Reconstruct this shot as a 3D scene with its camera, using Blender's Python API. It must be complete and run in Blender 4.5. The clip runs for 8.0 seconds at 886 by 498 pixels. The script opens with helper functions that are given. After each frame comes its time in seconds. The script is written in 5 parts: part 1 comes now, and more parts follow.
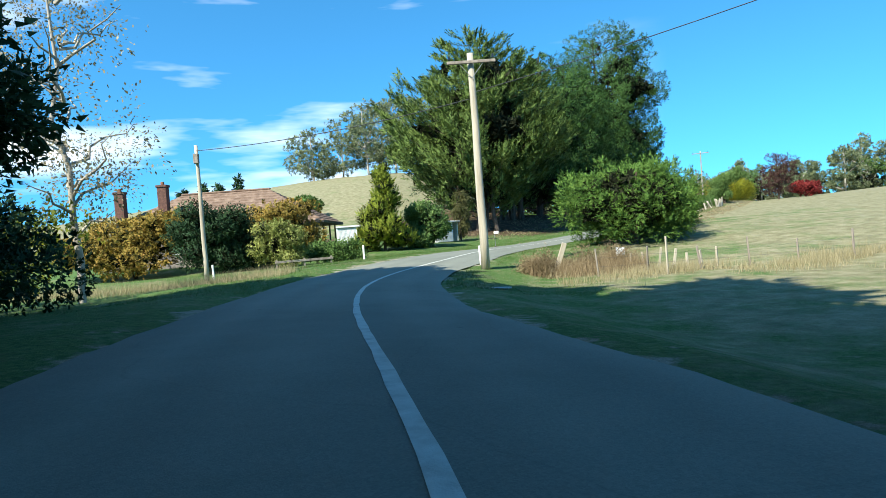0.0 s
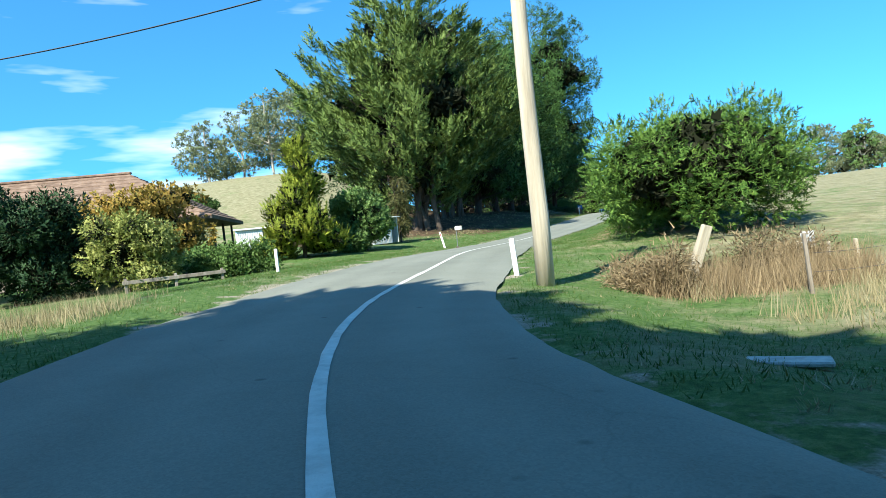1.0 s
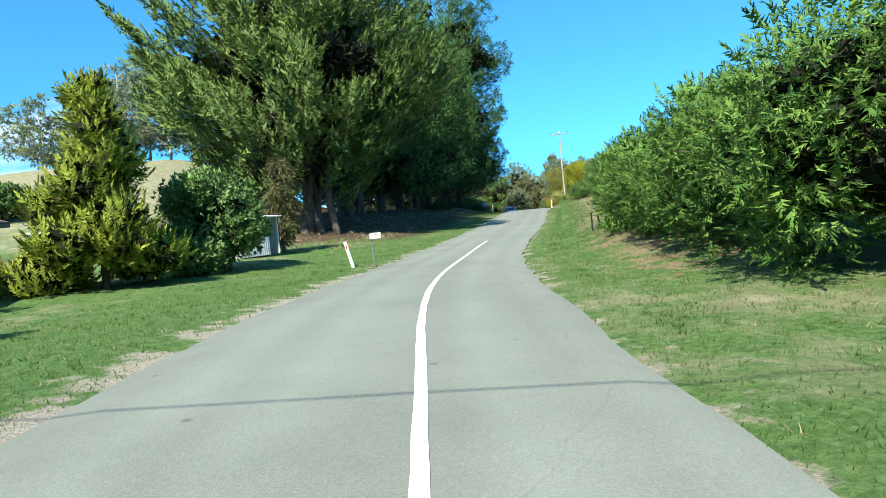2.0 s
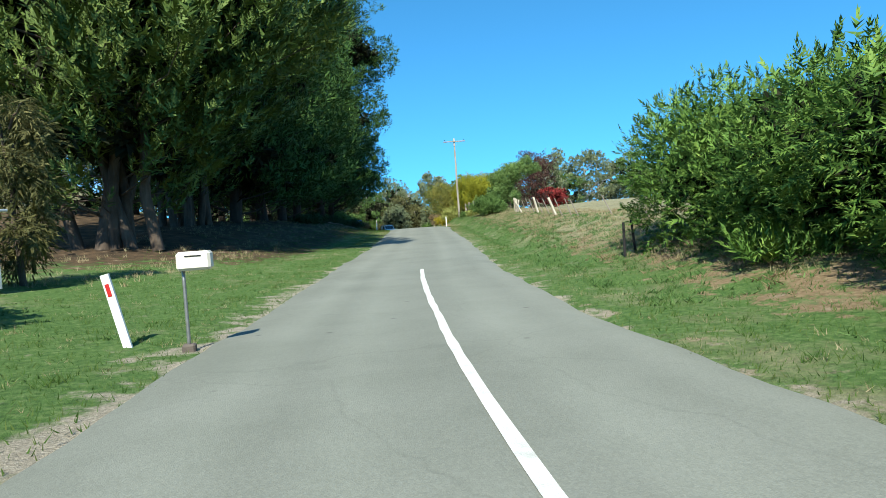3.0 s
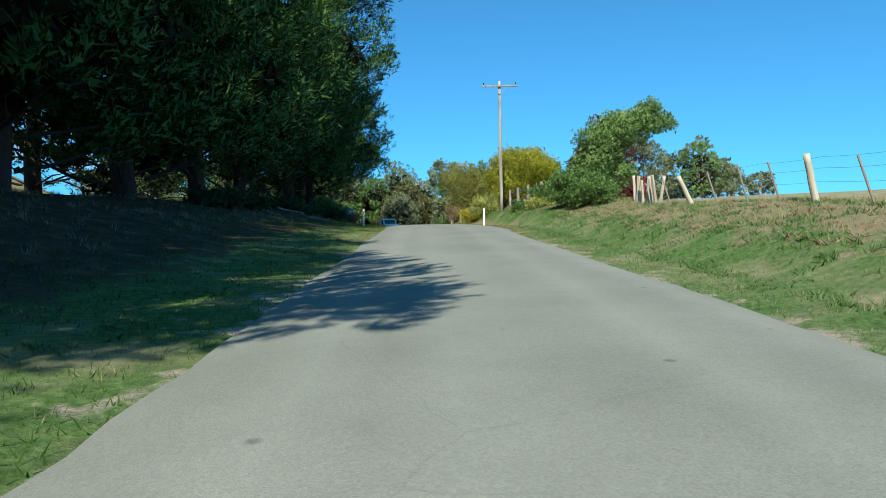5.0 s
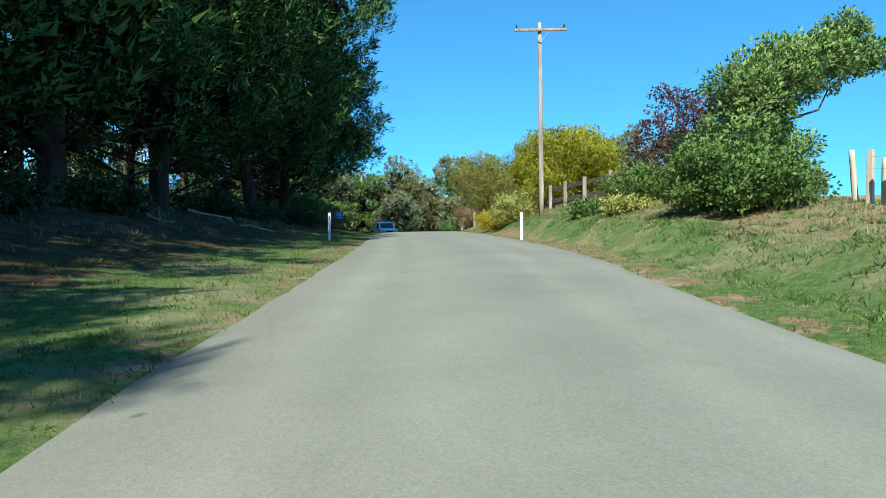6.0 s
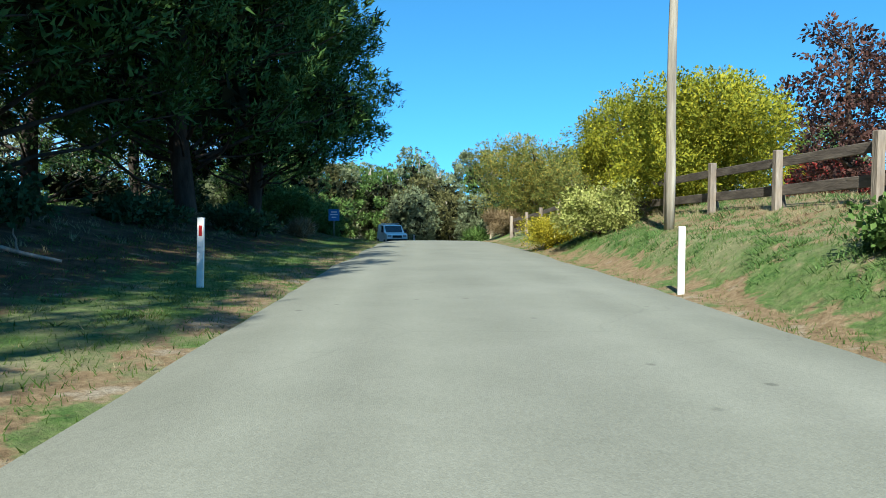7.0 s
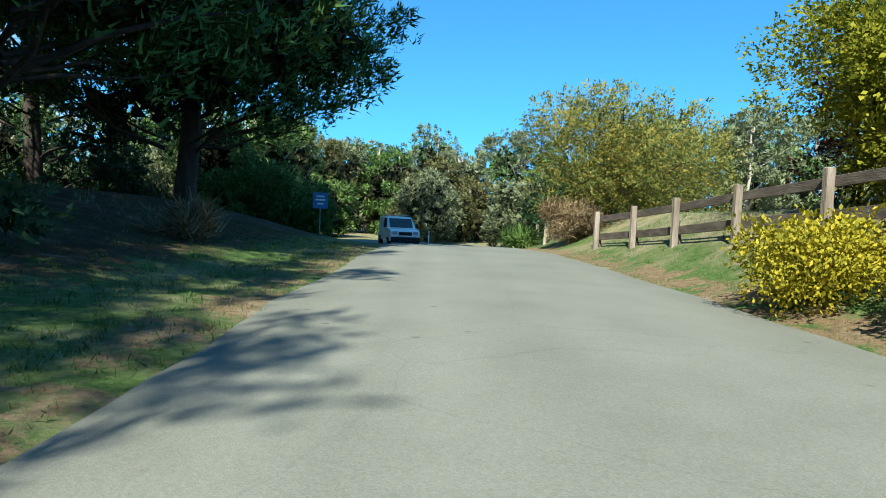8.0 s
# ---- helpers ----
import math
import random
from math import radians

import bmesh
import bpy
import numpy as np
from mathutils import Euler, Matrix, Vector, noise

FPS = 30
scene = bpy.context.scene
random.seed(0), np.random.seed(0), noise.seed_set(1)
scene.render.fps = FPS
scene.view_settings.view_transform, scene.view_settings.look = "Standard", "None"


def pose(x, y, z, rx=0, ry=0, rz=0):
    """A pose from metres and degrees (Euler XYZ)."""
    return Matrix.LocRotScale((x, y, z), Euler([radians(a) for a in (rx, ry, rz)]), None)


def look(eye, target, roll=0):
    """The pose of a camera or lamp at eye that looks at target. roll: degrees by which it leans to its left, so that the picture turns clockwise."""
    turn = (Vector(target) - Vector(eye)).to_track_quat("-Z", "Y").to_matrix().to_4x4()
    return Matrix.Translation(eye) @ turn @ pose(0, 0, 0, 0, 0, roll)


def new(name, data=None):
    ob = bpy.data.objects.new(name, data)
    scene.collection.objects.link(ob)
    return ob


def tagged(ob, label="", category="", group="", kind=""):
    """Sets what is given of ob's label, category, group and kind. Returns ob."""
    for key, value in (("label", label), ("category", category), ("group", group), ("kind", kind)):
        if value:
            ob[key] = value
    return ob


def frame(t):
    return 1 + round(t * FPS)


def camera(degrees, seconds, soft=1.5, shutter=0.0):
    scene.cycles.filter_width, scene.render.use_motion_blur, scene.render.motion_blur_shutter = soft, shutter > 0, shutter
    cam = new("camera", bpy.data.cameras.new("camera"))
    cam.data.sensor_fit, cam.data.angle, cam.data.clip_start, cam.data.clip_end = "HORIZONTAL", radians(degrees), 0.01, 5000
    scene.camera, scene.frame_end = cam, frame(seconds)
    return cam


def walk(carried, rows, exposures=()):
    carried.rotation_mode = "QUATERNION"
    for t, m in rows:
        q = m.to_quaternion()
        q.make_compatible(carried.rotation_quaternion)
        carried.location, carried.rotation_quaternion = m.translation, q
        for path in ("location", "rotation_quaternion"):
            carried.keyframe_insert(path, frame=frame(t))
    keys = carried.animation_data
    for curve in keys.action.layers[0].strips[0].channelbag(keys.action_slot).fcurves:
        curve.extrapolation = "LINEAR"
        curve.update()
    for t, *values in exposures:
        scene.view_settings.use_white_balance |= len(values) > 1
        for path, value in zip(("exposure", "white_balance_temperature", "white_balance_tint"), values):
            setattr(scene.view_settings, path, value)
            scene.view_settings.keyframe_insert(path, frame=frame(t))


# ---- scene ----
cam = camera(70.0, 8.0, soft=0.85)
PATH = [
    (0.0, (-0.458, -0.076, 1.932), (-0.426, 1.923, 1.886), -4.3),
    (0.5, (-1.599, 6.368, 1.826), (-1.425, 8.360, 1.770), -5.2),
    (1.0, (-2.077, 12.714, 1.658), (-1.760, 14.688, 1.604), -6.0),
    (1.2, (-2.023, 15.244, 1.620), (-1.648, 17.208, 1.564), -6.2),
    (2.3, (0.227, 29.286, 2.285), (1.002, 31.127, 2.179), -5.2),
    (2.5, (0.809, 31.918, 2.205), (1.672, 33.719, 2.107), -4.9),
    (3.0, (2.910, 38.577, 1.958), (3.953, 40.282, 1.889), -4.0),
    (3.5, (5.895, 45.067, 1.793), (6.994, 46.737, 1.746), -3.3),
    (4.0, (9.232, 51.459, 1.824), (10.338, 53.125, 1.774), -2.4),
    (4.5, (12.729, 57.747, 1.955), (13.808, 59.430, 1.895), -1.8),
    (5.0, (16.314, 63.946, 2.156), (17.347, 65.657, 2.076), -1.2),
    (5.2, (17.789, 66.408, 2.201), (18.822, 68.119, 2.118), -0.9),
    (6.3, (25.775, 80.421, 2.797), (26.783, 82.147, 2.721), -0.6),
    (6.5, (27.221, 82.951, 2.868), (28.217, 84.684, 2.791), -0.2),
    (7.0, (30.794, 89.441, 3.078), (31.767, 91.187, 2.997), 0.3),
    (7.2, (32.166, 92.126, 3.066), (33.142, 93.871, 3.006), 0.2),
    (7.5, (34.212, 96.195, 3.091), (35.163, 97.953, 3.000), 1.7),
    (8.0, (37.589, 103.135, 3.192), (38.523, 104.900, 3.084), 2.5),
]
walk(cam, [(t, look(e, g, r)) for t, e, g, r in PATH], [(0.0, 1.0, 6500, 4), (1.2, 1.2, 6500, 4), (2.4, 1.12, 6500, 4), (3.2, 0.7, 6500, 4), (4.0, 0.52, 6500, 4), (5.2, 0.66, 6500, 4), (6.5, 0.95, 6500, 4), (8.0, 0.98, 6500, 4)])

# ---- light ----
SUN_AZ = radians(231)        # direction from which the sun shines, counted from +x towards +y
SUN_EL = radians(44)
world = bpy.data.worlds.new("sky")
scene.world = world
world.use_nodes = True
wn, wl = world.node_tree.nodes, world.node_tree.links
sky = wn.new("ShaderNodeTexSky")
sky.sky_type = "NISHITA"
sky.sun_disc = False
sky.sun_elevation = SUN_EL
sky.sun_rotation = radians(90) - SUN_AZ
sky.air_density, sky.dust_density, sky.ozone_density = 1.0, 0.0, 6.0
geo_in = wn.new("ShaderNodeTexCoord")
squash = wn.new("ShaderNodeMapping")
squash.inputs["Scale"].default_value = (1.6, 1.6, 9.0)
wl.new(geo_in.outputs["Generated"], squash.inputs["Vector"])
puff = wn.new("ShaderNodeTexNoise")
puff.inputs["Scale"].default_value = 1.7
puff.inputs["Detail"].default_value = 5.0
puff.inputs["Roughness"].default_value = 0.5
wl.new(squash.outputs["Vector"], puff.inputs["Vector"])
thin = wn.new("ShaderNodeMapRange")
thin.inputs["From Min"].default_value, thin.inputs["From Max"].default_value = 0.49, 0.72
wl.new(puff.outputs["Fac"], thin.inputs["Value"])
west = wn.new("ShaderNodeVectorMath")
west.operation = "DOT_PRODUCT"
west.inputs[1].default_value = (-0.53, 0.82, 0.2)
wl.new(geo_in.outputs["Generated"], west.inputs[0])
side = wn.new("ShaderNodeMapRange")
side.inputs["From Min"].default_value, side.inputs["From Max"].default_value = 0.6, 0.9
wl.new(west.outputs["Value"], side.inputs["Value"])
amount = wn.new("ShaderNodeMath")
amount.operation = "MULTIPLY"
wl.new(thin.outputs["Result"], amount.inputs[0])
wl.new(side.outputs["Result"], amount.inputs[1])
cloud = wn.new("ShaderNodeMix")
cloud.data_type = "RGBA"
cloud.inputs["B"].default_value = (7.5, 7.8, 8.2, 1)
wl.new(amount.outputs["Value"], cloud.inputs["Factor"])
deep = wn.new("ShaderNodeMix")
deep.data_type, deep.blend_type = "RGBA", "MULTIPLY"
deep.inputs["Factor"].default_value = 1.0
deep.inputs["B"].default_value = (0.47, 1.13, 1.25, 1)
up = wn.new("ShaderNodeVectorMath")
up.operation = "ADD"
up.inputs[1].default_value = (0, 0, 0.16)
wl.new(geo_in.outputs["Generated"], up.inputs[0])
wl.new(up.outputs["Vector"], sky.inputs["Vector"])
wl.new(sky.outputs["Color"], deep.inputs["A"])
wl.new(deep.outputs["Result"], cloud.inputs["A"])
wn["Background"].inputs["Strength"].default_value = 0.12
wl.new(cloud.outputs["Result"], wn["Background"].inputs["Color"])

sun = new("sun", bpy.data.lights.new("sun", "SUN"))
sun.data.energy, sun.data.angle, sun.data.color = 5.0, radians(0.5), (1.0, 0.955, 0.86)
sun.matrix_world = look((0, 0, 40), (-math.cos(SUN_AZ) * math.cos(SUN_EL) * 50, -math.sin(SUN_AZ) * math.cos(SUN_EL) * 50, 40 - math.sin(SUN_EL) * 50))


# ---- materials ----
def material(name, stops, scale=4.0, rough=0.9, bump=0.0, bump_scale=60.0, metal=0.0, detail=6.0, island=0.0, stretch=(1, 1, 1), thin_leaf=0.0, spec=0.3):
    """A surface with colours from a noise at one scale, a finer noise on top and relief."""
    m = bpy.data.materials.new(name)
    m.use_nodes = True
    n, l = m.node_tree.nodes, m.node_tree.links
    b = n["Principled BSDF"]
    b.inputs["Roughness"].default_value = rough
    b.inputs["Metallic"].default_value = metal
    b.inputs["Specular IOR Level"].default_value = spec
    co = n.new("ShaderNodeTexCoord")
    mp = n.new("ShaderNodeMapping")
    mp.inputs["Scale"].default_value = stretch
    l.new(co.outputs["Object"], mp.inputs["Vector"])
    big = n.new("ShaderNodeTexNoise")
    big.inputs["Scale"].default_value, big.inputs["Detail"].default_value = scale, detail
    big.inputs["Roughness"].default_value = 0.65
    l.new(mp.outputs["Vector"], big.inputs["Vector"])
    value = big.outputs["Fac"]
    if island:
        g = n.new("ShaderNodeNewGeometry")
        mx = n.new("ShaderNodeMix")
        mx.inputs["Factor"].default_value = island
        l.new(value, mx.inputs["A"])
        l.new(g.outputs["Random Per Island"], mx.inputs["B"])
        value = mx.outputs["Result"]
    ramp = n.new("ShaderNodeValToRGB")
    e = ramp.color_ramp.elements
    lo, hi = (0.08, 0.92) if island > 0.4 else (0.27, 0.73)
    while len(e) < len(stops):
        e.new(0.5)
    for i, c in enumerate(stops):
        e[i].position = lo + (hi - lo) * i / max(1, len(stops) - 1)
        e[i].color = (*c, 1)
    l.new(value, ramp.inputs["Fac"])
    l.new(ramp.outputs["Color"], b.inputs["Base Color"])
    if bump:
        fine = n.new("ShaderNodeTexNoise")
        fine.inputs["Scale"].default_value, fine.inputs["Detail"].default_value = bump_scale, 4.0
        l.new(mp.outputs["Vector"], fine.inputs["Vector"])
        bp = n.new("ShaderNodeBump")
        bp.inputs["Strength"].default_value, bp.inputs["Distance"].default_value = bump, 0.03
        l.new(fine.outputs["Fac"], bp.inputs["Height"])
        l.new(bp.outputs["Normal"], b.inputs["Normal"])
    if thin_leaf:
        tr = n.new("ShaderNodeBsdfTranslucent")
        l.new(ramp.outputs["Color"], tr.inputs["Color"])
        ms = n.new("ShaderNodeMixShader")
        ms.inputs["Fac"].default_value = thin_leaf
        l.new(b.outputs["BSDF"], ms.inputs[1])
        l.new(tr.outputs["BSDF"], ms.inputs[2])
        l.new(ms.outputs["Shader"], n["Material Output"].inputs["Surface"])
    return m


def leaf_material(name, *stops, scale=0.6, share=0.25, rough=0.65, mixed=0.55):
    return material(name, stops, scale=scale, rough=rough, island=mixed, thin_leaf=share, detail=3.0, spec=0.15)


CYPRESS = leaf_material("cypress_foliage", (0.026, 0.048, 0.012), (0.09, 0.14, 0.032), (0.21, 0.27, 0.075), share=0.1, scale=1.3, mixed=0.18)
HEDGE = leaf_material("hedge_foliage", (0.035, 0.08, 0.018), (0.095, 0.185, 0.035), (0.22, 0.33, 0.07), share=0.12, scale=2.2, mixed=0.18)
# the same pine foliage twice: first darkened for shaded trees, then a lit copy
PINE_SHADED = leaf_material("pine_foliage_shaded", (0.008, 0.02, 0.008), (0.022, 0.05, 0.016), (0.045, 0.09, 0.025), share=0.12, scale=1.0, mixed=0.18)
PINE_LIT = leaf_material("pine_foliage_lit", (0.022, 0.048, 0.013), (0.05, 0.106, 0.024), (0.092, 0.172, 0.04), share=0.05, scale=1.0, mixed=0.18)
GUM = leaf_material("gum_foliage", (0.09, 0.115, 0.055), (0.19, 0.225, 0.115), (0.33, 0.36, 0.2))
GREEN = leaf_material("garden_foliage", (0.035, 0.075, 0.02), (0.1, 0.18, 0.045), (0.21, 0.31, 0.1))
DARKGREEN = leaf_material("dark_bush_foliage", (0.016, 0.04, 0.018), (0.04, 0.085, 0.035), (0.075, 0.13, 0.055))
LIME = leaf_material("yellow_green_foliage", (0.07, 0.1, 0.014), (0.2, 0.25, 0.03), (0.38, 0.39, 0.06), scale=2.0, mixed=0.18)
CREAM = leaf_material("variegated_foliage", (0.12, 0.16, 0.035), (0.3, 0.33, 0.09), (0.54, 0.53, 0.21))
GOLD = leaf_material("golden_autumn_foliage", (0.1, 0.13, 0.015), (0.33, 0.28, 0.02), (0.58, 0.42, 0.03), share=0.35)
GOLDLIME = leaf_material("lime_gold_foliage", (0.07, 0.11, 0.015), (0.26, 0.28, 0.03), (0.52, 0.45, 0.04), share=0.35)
ORANGE = leaf_material("olive_orange_foliage", (0.08, 0.12, 0.035), (0.19, 0.225, 0.06), (0.5, 0.33, 0.06), share=0.35)
GOLDGREEN = leaf_material("green_gold_foliage", (0.06, 0.1, 0.015), (0.18, 0.22, 0.03), (0.4, 0.36, 0.04), share=0.35)
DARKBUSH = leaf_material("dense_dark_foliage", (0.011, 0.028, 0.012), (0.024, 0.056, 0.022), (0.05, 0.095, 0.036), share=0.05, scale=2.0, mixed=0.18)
YELLOW = leaf_material("bright_yellow_foliage", (0.13, 0.15, 0.02), (0.38, 0.34, 0.03), (0.64, 0.5, 0.05), share=0.35)
BIRCH = leaf_material("sparse_birch_foliage", (0.16, 0.14, 0.08), (0.26, 0.23, 0.14), (0.38, 0.34, 0.22))
# near-black twigs: the shade inside crowns is put into their colour
SHADETWIG = leaf_material("shade_dark_twigs", (0.01, 0.013, 0.006), (0.018, 0.022, 0.01), (0.032, 0.034, 0.016), share=0.0, rough=0.9)
OLIVE = leaf_material("olive_brown_foliage", (0.05, 0.055, 0.02), (0.12, 0.12, 0.045), (0.22, 0.2, 0.08))
RUST = leaf_material("brown_autumn_foliage", (0.09, 0.08, 0.02), (0.29, 0.22, 0.045), (0.46, 0.27, 0.08))
RED = leaf_material("red_autumn_foliage", (0.035, 0.022, 0.02), (0.085, 0.045, 0.038), (0.17, 0.075, 0.06))
BRIGHTRED = leaf_material("bright_red_foliage", (0.11, 0.02, 0.02), (0.25, 0.035, 0.035), (0.38, 0.07, 0.055))
SILVER = leaf_material("pale_grey_green_foliage", (0.1, 0.13, 0.07), (0.2, 0.24, 0.13), (0.34, 0.38, 0.22))
STRAW = leaf_material("dry_bramble", (0.09, 0.065, 0.035), (0.23, 0.17, 0.095), (0.42, 0.33, 0.2), scale=2.0)
BLADE = leaf_material("grass_blade", (0.035, 0.075, 0.014), (0.075, 0.145, 0.028), (0.17, 0.2, 0.06), scale=0.5, share=0.5)
GREENWEED = leaf_material("weed_leaf", (0.03, 0.07, 0.018), (0.075, 0.15, 0.04), (0.17, 0.26, 0.09), scale=0.7)
DRYBLADE = leaf_material("dry_grass_blade", (0.15, 0.13, 0.065), (0.28, 0.24, 0.13), (0.43, 0.38, 0.24), scale=0.8)
LUSH = leaf_material("lush_green_foliage", (0.05, 0.1, 0.03), (0.14, 0.235, 0.065), (0.29, 0.4, 0.15))
DARKBARK = material("dark_pine_bark", ((0.018, 0.014, 0.011), (0.045, 0.035, 0.028), (0.08, 0.064, 0.05)), scale=3, bump=0.7, bump_scale=16, stretch=(1, 1, 0.25))
OLDPOLE = material("silvered_pole_wood", ((0.13, 0.11, 0.09), (0.31, 0.28, 0.23), (0.6, 0.56, 0.47)), scale=5, bump=0.5, bump_scale=30, stretch=(1, 1, 0.07))
BARK = material("bark", ((0.035, 0.025, 0.018), (0.085, 0.062, 0.045), (0.15, 0.115, 0.085)), scale=3, bump=0.6, bump_scale=18, stretch=(1, 1, 0.25))
PALEBARK = material("pale_gum_bark", ((0.2, 0.17, 0.13), (0.38, 0.34, 0.28), (0.55, 0.5, 0.43)), scale=2, bump=0.3, bump_scale=14, stretch=(1, 1, 0.25))
POLEWOOD = material("weathered_pole_wood", ((0.27, 0.23, 0.17), (0.45, 0.4, 0.31), (0.6, 0.55, 0.44)), scale=5, bump=0.4, bump_scale=30, stretch=(1, 1, 0.08))
GREYWOOD = material("grey_weathered_timber", ((0.12, 0.1, 0.08), (0.26, 0.22, 0.18), (0.42, 0.37, 0.31)), scale=6, bump=0.5, bump_scale=40, stretch=(1, 1, 0.15))
RAILWOOD = material("dark_rail_timber", ((0.05, 0.042, 0.035), (0.12, 0.1, 0.085), (0.2, 0.17, 0.14)), scale=6, bump=0.4, bump_scale=40, stretch=(0.3, 0.3, 1))
WHITE = material("white_post_paint", ((0.62, 0.62, 0.6), (0.76, 0.76, 0.74), (0.82, 0.82, 0.8)), scale=7, rough=0.55, bump=0.05)
REFLECTOR = material("red_reflector", ((0.35, 0.02, 0.02), (0.5, 0.03, 0.03)), scale=30, rough=0.25)
STEEL = material("galvanised_steel", ((0.25, 0.26, 0.27), (0.42, 0.43, 0.44)), scale=9, rough=0.45, metal=0.8)
WIRE = material("wire", ((0.04, 0.04, 0.045), (0.09, 0.09, 0.095)), scale=9, rough=0.6)
RUSTED = material("rusted_steel", ((0.1, 0.04, 0.025), (0.2, 0.085, 0.045), (0.3, 0.15, 0.08)), scale=7, rough=0.85, bump=0.3)
CREAMPAINT = material("cream_box_paint", ((0.6, 0.56, 0.46), (0.76, 0.72, 0.62)), scale=8, rough=0.5, bump=0.05)
SLABSTONE = material("broken_concrete", ((0.3, 0.29, 0.26), (0.44, 0.42, 0.38), (0.56, 0.54, 0.5)), scale=7, bump=0.5, bump_scale=30)
BRICKRED = material("chimney_brick", ((0.06, 0.032, 0.025), (0.12, 0.06, 0.045), (0.2, 0.1, 0.07)), scale=9, bump=0.4, bump_scale=25)
TILE = material("old_roof_tile", ((0.1, 0.065, 0.045), (0.2, 0.13, 0.09), (0.31, 0.22, 0.16)), scale=2.5, bump=0.3, bump_scale=20)
WEATHERBOARD = material("old_weatherboard", ((0.16, 0.14, 0.12), (0.28, 0.25, 0.22)), scale=3, bump=0.3)
IRON = material("corrugated_iron", ((0.45, 0.45, 0.44), (0.62, 0.62, 0.6), (0.72, 0.72, 0.7)), scale=2.5, rough=0.6)
GLASS = material("dark_glass", ((0.015, 0.018, 0.02), (0.03, 0.034, 0.038)), scale=3, rough=0.08, spec=0.6)
CARWHITE = material("white_car_paint", ((0.76, 0.76, 0.75), (0.82, 0.82, 0.81)), scale=2, rough=0.25, spec=0.6)
RUBBER = material("black_rubber", ((0.012, 0.012, 0.012), (0.03, 0.03, 0.03)), scale=20, rough=0.8)
SIGNBLUE = material("blue_sign_paint", ((0.04, 0.16, 0.42), (0.06, 0.22, 0.52)), scale=6, rough=0.4)
LINEPAINT = material("road_line_paint", ((0.42, 0.42, 0.38), (0.58, 0.58, 0.53), (0.68, 0.68, 0.63)), scale=5, bump=0.3, bump_scale=90)


def ground_material():
    m = bpy.data.materials.new("grass_and_earth")
    m.use_nodes = True
    n, l = m.node_tree.nodes, m.node_tree.links
    b = n["Principled BSDF"]
    b.inputs["Roughness"].default_value = 0.95
    b.inputs["Specular IOR Level"].default_value = 0.15
    co = n.new("ShaderNodeTexCoord")

    def noise_at(scale, detail=6.0, rough=0.65):
        t = n.new("ShaderNodeTexNoise")
        t.inputs["Scale"].default_value, t.inputs["Detail"].default_value = scale, detail
        t.inputs["Roughness"].default_value = rough
        l.new(co.outputs["Object"], t.inputs["Vector"])
        return t.outputs["Fac"]

    def ramp_of(value, stops, lo=0.32, hi=0.68):
        r = n.new("ShaderNodeValToRGB")
        e = r.color_ramp.elements
        while len(e) < len(stops):
            e.new(0.5)
        for i, c in enumerate(stops):
            e[i].position = lo + (hi - lo) * i / (len(stops) - 1)
            e[i].color = (*c, 1)
        l.new(value, r.inputs["Fac"])
        return r.outputs["Color"]

    def mask(name, noise_fac, spread=0.8, lo=0.42, hi=0.58):
        a = n.new("ShaderNodeAttribute")
        a.attribute_name = name
        s = n.new("ShaderNodeMath")
        s.operation = "MULTIPLY_ADD"
        s.inputs[1].default_value = spread
        wide = n.new("ShaderNodeMapRange")
        wide.inputs["From Min"].default_value, wide.inputs["From Max"].default_value = 0.33, 0.67
        l.new(noise_fac, wide.inputs["Value"])
        l.new(wide.outputs["Result"], s.inputs[0])
        l.new(a.outputs["Fac"], s.inputs[2])
        k = n.new("ShaderNodeMapRange")
        k.inputs["From Min"].default_value, k.inputs["From Max"].default_value = lo + spread / 2, hi + spread / 2
        l.new(s.outputs["Value"], k.inputs["Value"])
        return k.outputs["Result"]

    def mixed(fac, a, c):
        x = n.new("ShaderNodeMix")
        x.data_type = "RGBA"
        l.new(fac, x.inputs["Factor"])
        l.new(a, x.inputs["A"])
        l.new(c, x.inputs["B"])
        return x.outputs["Result"]

    def some(value):
        k = n.new("ShaderNodeMapRange")
        k.inputs["From Min"].default_value, k.inputs["From Max"].default_value, k.inputs["To Max"].default_value = 0.48, 0.75, 0.6
        l.new(value, k.inputs["Value"])
        return k.outputs["Result"]

    fine, mid, patch = noise_at(9.0, 8.0, 0.75), noise_at(1.6), noise_at(0.45, 9.0, 0.72)
    green = ramp_of(fine, ((0.036, 0.074, 0.02), (0.08, 0.148, 0.038), (0.165, 0.22, 0.08)))
    dry = ramp_of(mid, ((0.165, 0.147, 0.08), (0.25, 0.224, 0.13), (0.335, 0.3, 0.185)))
    soil = ramp_of(fine, ((0.125, 0.085, 0.047), (0.225, 0.16, 0.092), (0.32, 0.245, 0.15)))
    gravel = ramp_of(noise_at(40.0), ((0.2, 0.17, 0.125), (0.32, 0.28, 0.21), (0.44, 0.39, 0.31)))
    # brown needle litter, darkened further for the shade under the pines
    shaded_litter = ramp_of(mid, ((0.03, 0.022, 0.014), (0.07, 0.048, 0.028), (0.14, 0.09, 0.052)))
    c = mixed(mask("dry", patch, 0.7, 0.3, 0.7), green, mixed(some(noise_at(14.0, 4.0, 0.8)), dry, green))
    c = mixed(mask("shaded_litter", mid, 0.7, 0.35, 0.65), c, shaded_litter)
    c = mixed(mask("soil", mid, 0.9, 0.4, 0.6), c, soil)
